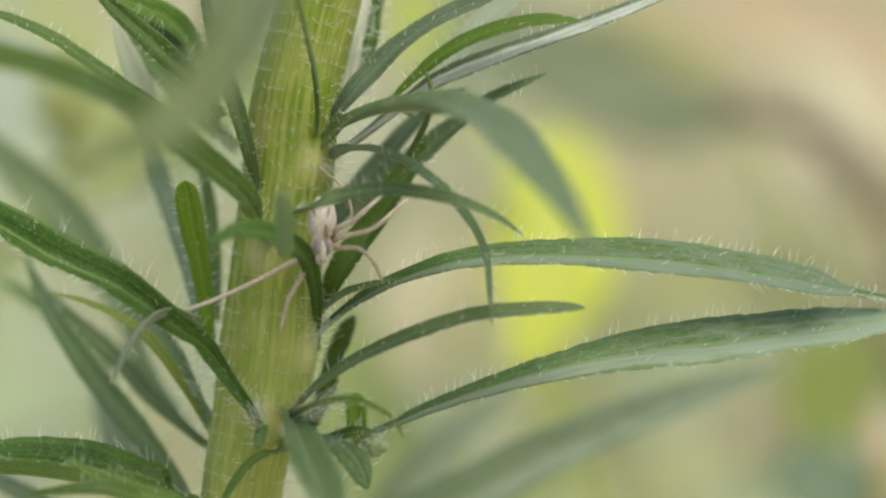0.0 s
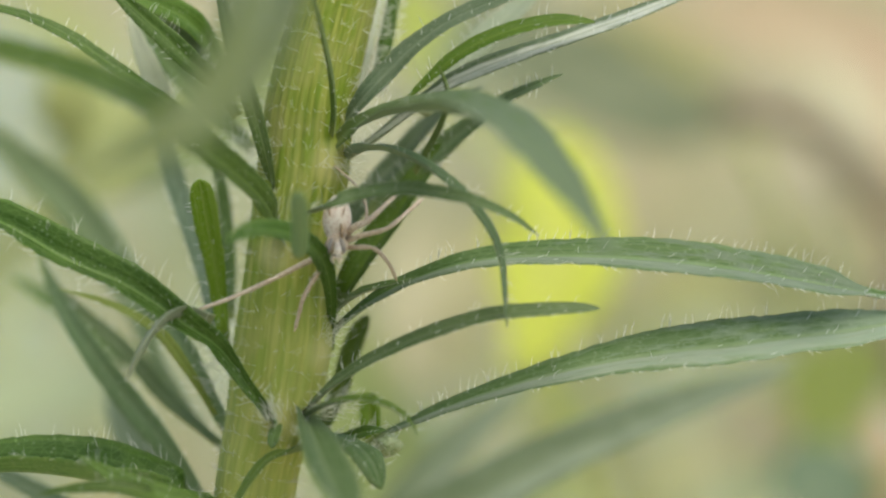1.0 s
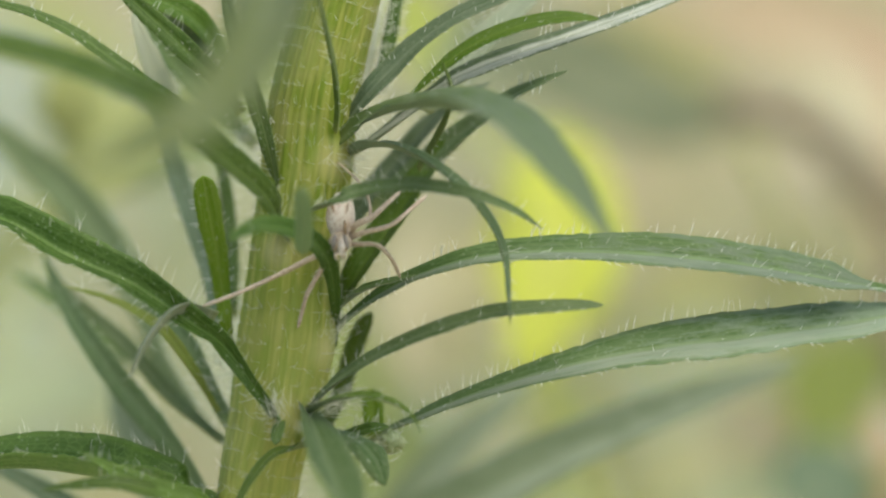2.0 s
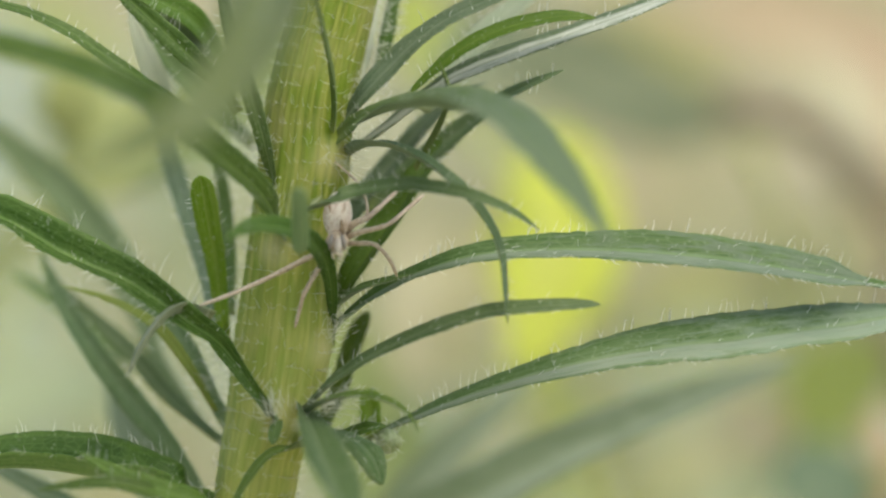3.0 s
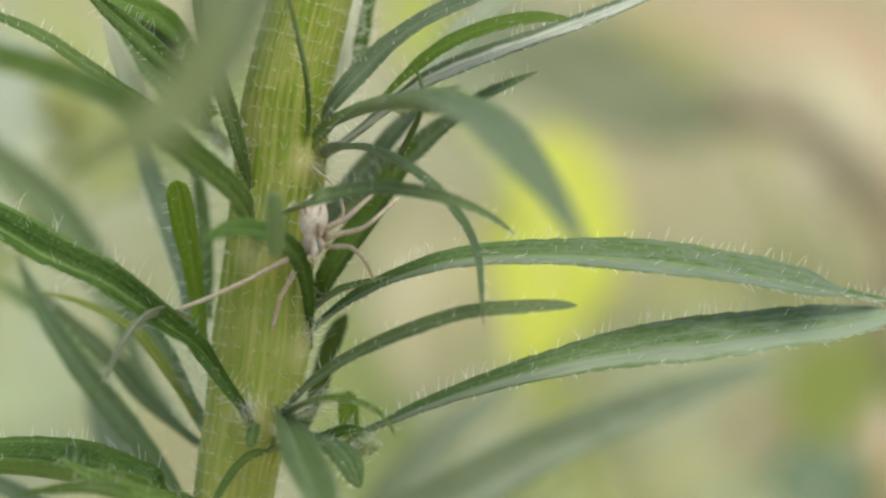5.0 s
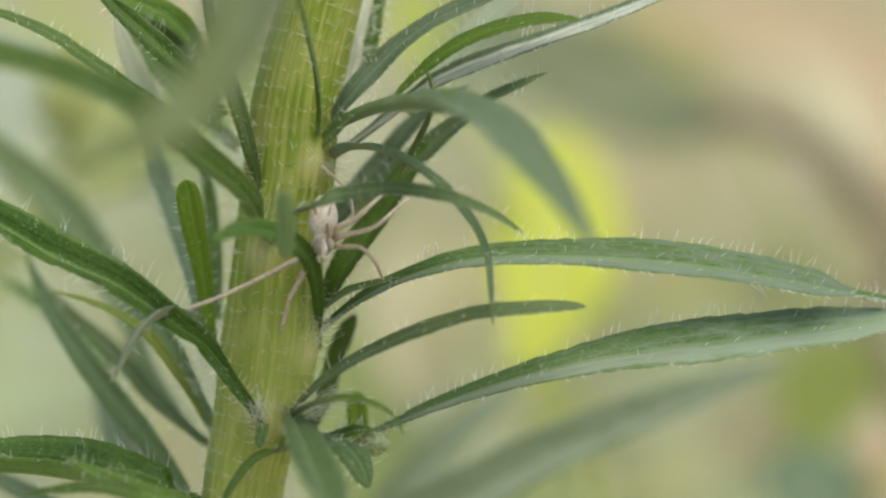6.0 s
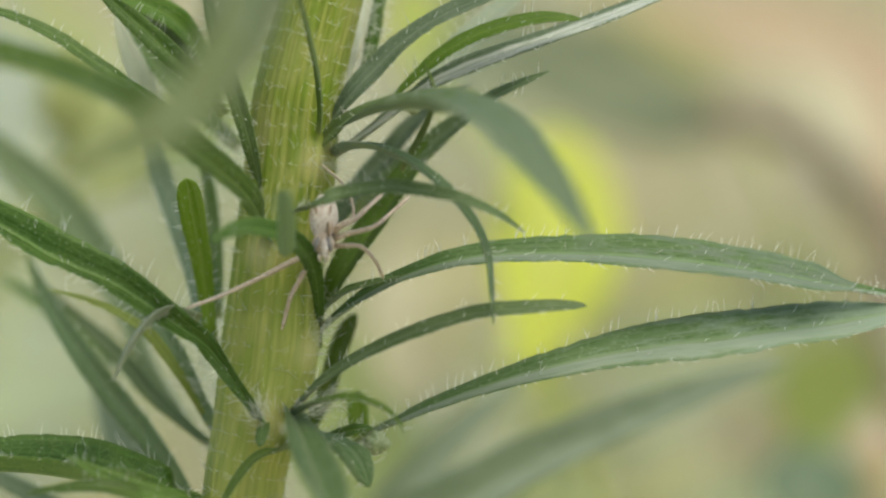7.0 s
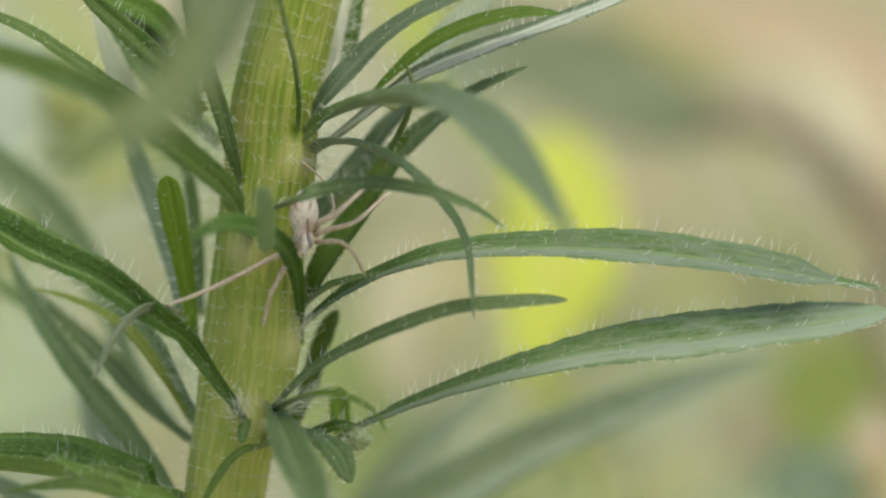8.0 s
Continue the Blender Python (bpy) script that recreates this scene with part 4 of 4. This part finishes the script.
def tube(points, thick, material, holder, name="stalk", label=""):
    """A round stalk through points in metres in its holder's space, thick mm across, a little knotty."""
    n, m = 36, 10
    line, tan = smooth_line(points, n)
    verts, faces = [], []
    for i in range(n):
        a = unit(np.cross(tan[i], np.array((0.2, 1.0, 0.1))))
        c = np.cross(tan[i], a)
        r = thick / 2000 * (1.1 - 0.3 * i / n) * (1 + 0.08 * math.sin(i * 1.7) * math.sin(i * 0.61))
        for j in range(m):
            verts.append(line[i] + (a * math.cos(j * 6.2832 / m) + c * math.sin(j * 6.2832 / m)) * r)
    for i in range(n - 1):
        for j in range(m):
            q = (j + 1) % m
            faces.append((i * m + j, i * m + q, (i + 1) * m + q, (i + 1) * m + j))
    faces += [tuple(range(m - 1, -1, -1)), tuple((n - 1) * m + j for j in range(m))]
    return mesh_object(name, verts, faces, [material], holder, label=label)


def blade(holder, width, material, points, face=(0.05, -0.55, 0.85), seed=0, taper=4.0):
    p = [tuple(float(v) for v in (np.array(q) - np.array(holder.location)) * 1000) for q in points]
    return leaf(p, width, face, rise=0.5, foot=0.35, taper=taper, hairs=0, mats=[material, material], holder=holder, seed=seed, fold=0.1)


def far_growth():
    """Dry and green blades that stand about the ground far behind, as one mass."""
    rng = np.random.default_rng(5)
    m = Mat("dry_and_green_blades", 0.8)
    isl = m.node("ShaderNodeNewGeometry").outputs["Random Per Island"]
    col = m.ramp(isl, [(0.0, (0.42, 0.44, 0.20)), (0.25, (0.60, 0.52, 0.32)), (0.5, (0.58, 0.60, 0.44)), (0.75, (0.34, 0.38, 0.16)), (1.0, (0.50, 0.36, 0.22))])
    r = col.node.color_ramp
    r.interpolation = "CONSTANT"
    mat = m.done(m.mix(m.math("MULTIPLY", m.noise(220.0), 0.3), col, (0.5, 0.46, 0.3)), 0.3)
    verts, faces = [], []
    for _ in range(170):
        y = rng.uniform(0.5, 1.7)
        x = rng.uniform(-0.19, 0.19) * y
        h, w, turn = rng.uniform(0.03, 0.2), rng.uniform(0.003, 0.008), rng.uniform(0, 6.28)
        lean = rng.normal(size=2) * h * 0.5
        k = len(verts)
        for i in range(7):
            s = i / 6
            c = np.array((x + lean[0] * s * s, y + lean[1] * s * s, -0.006 + h * (s - 0.15 * s * s)))
            e = np.array((math.cos(turn), math.sin(turn), 0.0)) * w * (1 - s ** 3)
            verts += [c - e, c + np.array((0, 0.001, 0)), c + e]
        for i in range(6):
            for j in (0, 1):
                a = k + i * 3 + j
                faces.append((a, a + 1, a + 4, a + 3))
    ob = mesh_object("dry_grass", verts, faces, [mat], None, label="mixed dry and green grass blades on the soil", kind="stuff")
    return tagged(ob, category="grass")


far_growth()


yellow = weed(0.03, 0.36, "bright yellow-green broad-leaved weed behind the stem", [(0.0087, 0.3497, 0.1775), (-0.0033, 0.3592, 0.2089)], GREEN_STALK)
blade(yellow, 15.5, LEAF_YELLOW, [(0.0087, 0.3497, 0.1775), (0.0106, 0.3535, 0.1829), (0.0122, 0.3584, 0.1889), (0.0127, 0.3643, 0.1949), (0.0126, 0.3703, 0.2014)], seed=61)
blade(yellow, 8.0, LEAF_LIME, [(-0.0033, 0.3592, 0.2089), (-0.0027, 0.3696, 0.2111), (-0.0031, 0.38, 0.2135), (-0.0042, 0.3907, 0.2174)], seed=63)

grey = weed(0.05, 0.42, "grey-green weed with one broad leaf", [(0.0339, 0.368, 0.1994), (-0.0063, 0.4488, 0.1997), (0.0004, 0.414, 0.1674)], GREEN_STALK)
blade(grey, 26, LEAF_GREY, [(0.0354, 0.4102, 0.1984), (0.0278, 0.4065, 0.2004), (0.0201, 0.4027, 0.2025), (0.0125, 0.399, 0.2045), (0.0044, 0.3953, 0.2068)], seed=64)
blade(grey, 20.0, LEAF_ASH, [(-0.0063, 0.4488, 0.1997), (-0.0003, 0.4491, 0.2019), (0.0057, 0.4494, 0.2042), (0.0133, 0.45, 0.2087)], seed=65)
blade(grey, 12, LEAF_OLIVE, [(0.0379, 0.4536, 0.1977), (0.0321, 0.4591, 0.2011), (0.027, 0.4646, 0.2045), (0.0218, 0.4702, 0.2081)], seed=90)

blade(grey, 15.0, LEAF_STRAW, [(0.0004, 0.414, 0.1674), (0.0019, 0.4248, 0.1729), (0.002, 0.4455, 0.1765), (0.0005, 0.4663, 0.1807)], seed=78)

stalk = weed(0.16, 0.45, "dead brown arching stalk with dry leaf", [], STALK, name="dead_stalk")
tube([(0, 0, 0)] + [tuple(np.array(q) - np.array(stalk.location)) for q in ((0.0603, 0.403, 0.161), (0.0575, 0.4007, 0.1808), (0.0528, 0.3971, 0.1908), (0.0479, 0.3958, 0.1963), (0.0431, 0.3953, 0.1997), (0.0376, 0.3945, 0.2011), (0.0322, 0.3935, 0.2014))], 5.5, STALK, stalk)
blade(stalk, 20.0, LEAF_DRY, [(0.0576, 0.4053, 0.1774), (0.0625, 0.4787, 0.197), (0.0542, 0.4996, 0.2019), (0.0391, 0.5001, 0.2052), (0.0282, 0.5005, 0.2085)], seed=66)
tube([(0, 0, 0)] + [tuple(np.array(q) - np.array(stalk.location)) for q in ((0.0575, 0.3899, 0.1403), (0.0536, 0.3876, 0.1525), (0.0516, 0.3845, 0.1592), (0.0506, 0.3832, 0.1642))], 4.0, TWIG, stalk, "twig", "brown twig")
blade(stalk, 13, LEAF_CREAM, [(0.0519, 0.4286, 0.1855), (0.048, 0.4329, 0.1875), (0.0448, 0.4372, 0.1889), (0.0401, 0.4423, 0.1894)], seed=80)
blade(stalk, 11, LEAF_CREAM, [(0.0013, 0.4626, 0.1541), (0.0013, 0.4694, 0.1594), (0.0019, 0.4762, 0.1648), (0.0035, 0.4851, 0.1709)], seed=88)
blade(stalk, 8, LEAF_CREAM, [(-0.0039, 0.3721, 0.1715), (-0.0038, 0.375, 0.1775), (-0.0036, 0.3787, 0.1827), (-0.0032, 0.3845, 0.1878)], seed=92)
blade(stalk, 7, LEAF_CREAM, [(0.0562, 0.412, 0.1897), (0.0546, 0.4278, 0.1943), (0.0526, 0.4488, 0.1997), (0.0476, 0.4592, 0.2022), (0.0415, 0.4693, 0.2018)], seed=84)
blade(stalk, 8, LEAF_DRY, [(0.0399, 0.4613, 0.1452), (0.0429, 0.4637, 0.1479), (0.0455, 0.4671, 0.1505), (0.0479, 0.4725, 0.1531)], seed=81)
blade(stalk, 13, LEAF_STRAW, [(0.0274, 0.4897, 0.1316), (0.0336, 0.4951, 0.1343), (0.0401, 0.5026, 0.1371), (0.0459, 0.5111, 0.1403)], seed=91)
blade(stalk, 8, LEAF_LIME_PALE, [(0.0371, 0.4366, 0.1418), (0.0405, 0.441, 0.1439), (0.0436, 0.4462, 0.1455), (0.0464, 0.4515, 0.1472)], seed=89)
blade(stalk, 6, TWIG, [(0.0532, 0.3837, 0.153), (0.0528, 0.3864, 0.1582), (0.0528, 0.391, 0.162), (0.0529, 0.3955, 0.1652)], seed=93)

low = weed(0.10, 0.44, "low weed with yellow-green and grey leaves", [(0.0408, 0.3633, 0.1662), (0.0417, 0.3501, 0.1588), (0.0118, 0.3918, 0.1536), (0.0209, 0.4144, 0.1702)], GREEN_STALK)
blade(low, 12.5, LEAF_SPRING, [(0.0408, 0.3633, 0.1662), (0.0432, 0.3718, 0.1693), (0.046, 0.3823, 0.172), (0.0508, 0.3947, 0.1742)], seed=67)
blade(low, 12, LEAF_SLATE, [(0.0417, 0.3501, 0.1588), (0.0413, 0.3537, 0.1623), (0.0408, 0.3571, 0.1653), (0.0405, 0.3615, 0.1681)], seed=68)
blade(low, 11.0, LEAF_KHAKI, [(0.0118, 0.3918, 0.1536), (0.0152, 0.4122, 0.1549), (0.0174, 0.4326, 0.1567), (0.0175, 0.4532, 0.159)], seed=69)
blade(low, 9.0, LEAF_OLIVE, [(0.0209, 0.4144, 0.1702), (0.03, 0.4249, 0.1736), (0.0396, 0.4351, 0.1739), (0.0526, 0.445, 0.1728)], seed=75)

blade(low, 20.0, LEAF_MOSS, [(0.0118, 0.3918, 0.1536), (-0.0003, 0.4016, 0.1514), (-0.0087, 0.4123, 0.1556), (-0.0122, 0.4233, 0.1622), (-0.0136, 0.4347, 0.1713)], seed=82)

left = weed(-0.08, 0.42, "green weed with a few narrow yellow-green leaves", [(-0.0345, 0.3375, 0.1982), (-0.0525, 0.4124, 0.1563), (-0.0391, 0.3373, 0.1971), (-0.0483, 0.5035, 0.194)], GREEN_STALK)
blade(left, 9.0, LEAF_KHAKI, [(-0.0345, 0.3375, 0.1982), (-0.034, 0.3479, 0.2005), (-0.0349, 0.3634, 0.2027), (-0.0347, 0.379, 0.2059)], seed=71)
blade(left, 21, LEAF_LIME_PALE, [(-0.056, 0.388, 0.1626), (-0.052, 0.3983, 0.1636), (-0.0486, 0.4135, 0.164), (-0.0457, 0.4337, 0.1644)], seed=72)
blade(left, 7, LEAF_KHAKI, [(-0.0385, 0.3356, 0.199), (-0.0378, 0.3331, 0.2027), (-0.0372, 0.3316, 0.2062), (-0.037, 0.332, 0.2096), (-0.037, 0.3336, 0.2134)], seed=73)
blade(left, 8.0, LEAF_LIME_PALE, [(-0.0345, 0.3375, 0.1982), (-0.0325, 0.3974, 0.1935), (-0.0299, 0.4372, 0.1889), (-0.0253, 0.4774, 0.1874)], seed=77)
blade(left, 12, LEAF_KHAKI, [(-0.0483, 0.5035, 0.194), (-0.0528, 0.5071, 0.1979), (-0.06, 0.5148, 0.202), (-0.0691, 0.5255, 0.207)], seed=79)
blade(left, 12.0, LEAF_MOSS, [(-0.0345, 0.3375, 0.1982), (-0.0305, 0.3979, 0.1968), (-0.0264, 0.4186, 0.2003), (-0.0241, 0.4293, 0.2051), (-0.0232, 0.4405, 0.2123)], seed=83)
blade(left, 9, LEAF_KHAKI, [(-0.0367, 0.3425, 0.1982), (-0.0354, 0.3499, 0.1999), (-0.0344, 0.3562, 0.2019), (-0.0344, 0.3626, 0.2043)], seed=85)

# ---- what moves: the wind sways the weed about its foot, and the spider rides on it
SWAY = 4830.0
TIP = [(0.0, 232), (0.1, 239), (0.2, 238), (0.3, 234), (0.4, 235), (0.5, 241), (0.6, 248), (0.7, 256), (0.8, 264), (0.9, 266), (1.0, 257),
       (1.1, 258), (1.2, 275), (1.3, 271), (1.4, 246), (1.5, 244), (1.6, 266), (1.7, 275), (1.9, 254), (2.1, 272), (2.3, 253), (2.5, 273), (2.68, 258),
       (2.8, 270), (2.9, 275), (3.0, 258), (3.1, 247), (3.2, 258), (3.3, 281), (3.4, 285), (3.5, 266), (3.6, 244), (3.7, 244), (3.8, 257),
       (3.9, 253), (4.0, 239), (4.1, 242), (4.2, 262), (4.3, 265), (4.4, 252), (4.5, 236), (4.6, 238), (4.7, 247), (4.8, 237), (4.9, 220)]
TIP += [(5.0, 218), (5.1, 231), (5.2, 236), (5.42, 217), (5.64, 238), (5.86, 217), (6.07, 240), (6.2, 222), (6.3, 219), (6.4, 231), (6.5, 246), (6.6, 241),
        (6.7, 229), (6.8, 227), (6.9, 234), (7.0, 235), (7.1, 224), (7.2, 206), (7.3, 216), (7.4, 235), (7.5, 233), (7.6, 221), (7.7, 221),
        (7.8, 230), (7.9, 224), (8.0, 202)]


UPPER = [(0.0, 0.6), (0.2, 0.91), (0.4, 0.95), (0.5, 0.79), (0.6, 0.63), (0.8, 0.32), (1.0, 0.36), (1.2, 0.22), (1.3, 0.07), (1.4, -0.56), (1.5, -1.31), (1.6, -0.28), (1.7, -0.02), (2.8, -0.33), (2.9, -0.62), (3.0, -0.32), (3.1, -0.14), (3.2, -0.42), (3.4, -0.01), (3.5, 0.0), (3.6, 0.1), (3.8, 0.43), (4.0, 0.15), (4.2, 0.17), (4.4, 0.24), (4.5, 0.37), (4.6, 0.83), (4.8, 0.84), (5.0, 0.99), (5.2, 0.78), (6.3, 0.85), (6.4, 0.62), (6.5, 0.54), (6.6, 0.65), (6.7, 1.02), (6.8, 1.02), (6.9, 0.68), (7.0, 0.3), (7.1, -0.74), (7.2, 0.41), (7.3, 0.49), (7.4, -0.78), (7.5, -0.42), (7.6, -0.4), (7.7, 1.16), (7.8, 2.11), (7.9, 1.28), (8.0, 0.35)]
LOWER = [(0.0, 0.2), (0.2, 0.48), (0.4, 0.36), (0.5, 0.21), (0.6, 0.16), (0.8, -0.18), (1.0, 0.18), (1.2, -0.09), (1.3, 0.06), (1.4, -0.21), (1.5, -0.29), (1.6, -0.2), (1.7, -0.48), (2.8, -0.28), (2.9, -0.5), (3.0, -0.15), (3.1, 0.11), (3.2, -0.12), (3.4, -0.16), (3.5, 0.0), (3.6, -0.11), (3.8, 0.2), (4.0, 0.03), (4.2, -0.16), (4.4, -0.11), (4.5, 0.17), (4.6, 0.2), (4.8, 0.16), (5.0, 0.21), (5.2, -0.14), (6.3, 0.3), (6.4, 0.21), (6.5, 0.14), (6.6, 0.03), (6.7, 0.25), (6.8, 0.28), (6.9, 0.25), (7.0, -0.28), (7.1, -2.2), (7.2, -1.34), (7.3, -0.96), (7.4, -2.07), (7.5, -2.91), (7.6, -1.99), (7.7, 0.46), (7.8, 0.71), (7.9, 0.13), (8.0, 0.6)]

FAR_LEFT = [(0, 0.94), (0.5, 0.8), (1, 0.24), (1.5, 0.04), (3, 0.36), (3.5, -0.0), (4, 0.55), (4.5, 0.84), (5, 1.25), (6.5, 0.7), (7.0, 0.6), (7.5, 0.3), (8.0, 1.0)]
SHORT = [(0, 0.34), (0.5, 0.49), (1, 0.19), (1.5, -0.62), (3, -0.17), (3.5, 0.0), (4, 0.12), (4.5, 0.35), (5, 0.4), (6.5, 0.42), (7, 0.19), (7.5, -0.14), (8, 0.44)]
CURL = [(0, 1.1), (0.5, 1.04), (1, 0.29), (1.5, 0.28), (3, 0.0), (3.5, 0.0), (4, 0.77), (4.5, 0.74), (5, 1.03), (6.5, 0.58), (7, 0.82), (7.5, -0.26), (8, 1.34)]
# how far the wind lifts the whole weed, in millimetres
LIFT = [(0, -0.344), (0.5, -0.303), (1, -0.2), (1.5, 0.05), (3, 0.086), (3.5, -0.0), (4, -0.098), (4.5, -0.248), (5, -0.304), (6.5, -0.218), (7, -0.175), (7.5, -0.152), (8, -0.023)]


def flutter(part_of_plant, turns):
    """Turns a leaf about its foot, in the plant's space."""
    foot = Matrix.Translation(part_of_plant.location)
    walk(part_of_plant, [(t, foot @ pose(0, 0, 0, 0, a, 0)) for t, a in turns])


def motions():
    ride = Matrix.Translation((SPOT - BASE) / 1000)
    lift = np.interp([t for t, _ in TIP], [t for t, _ in LIFT], [z for _, z in LIFT]) / 1000
    lean = [(t, PLANT_POSE @ pose(0, 0, z, 0, math.degrees((x - 266) * 1.01 / SWAY), 0)) for (t, x), z in zip(TIP, lift)]
    walk(plant, lean)
    walk(spider, [(t, m @ ride) for t, m in lean])
    for thing, turn in ((stalk, -0.5), (low, -0.4)):
        base = Matrix.Translation(thing.location)
        walk(thing, [(t, base @ pose(0, 0, 0, 0, turn * s, 0)) for t, s in ((0.0, 0.0), (4.6, 0.05), (5.2, 0.3), (6.3, 0.95), (7.0, 1.0), (8.0, 0.9))])
    flutter(long_leaf_upper, UPPER)
    flutter(long_leaf_lower, LOWER)
    flutter(leaf_left_long, FAR_LEFT)
    flutter(leaf_short, SHORT)
    flutter(leaf_curl, CURL)


motions()
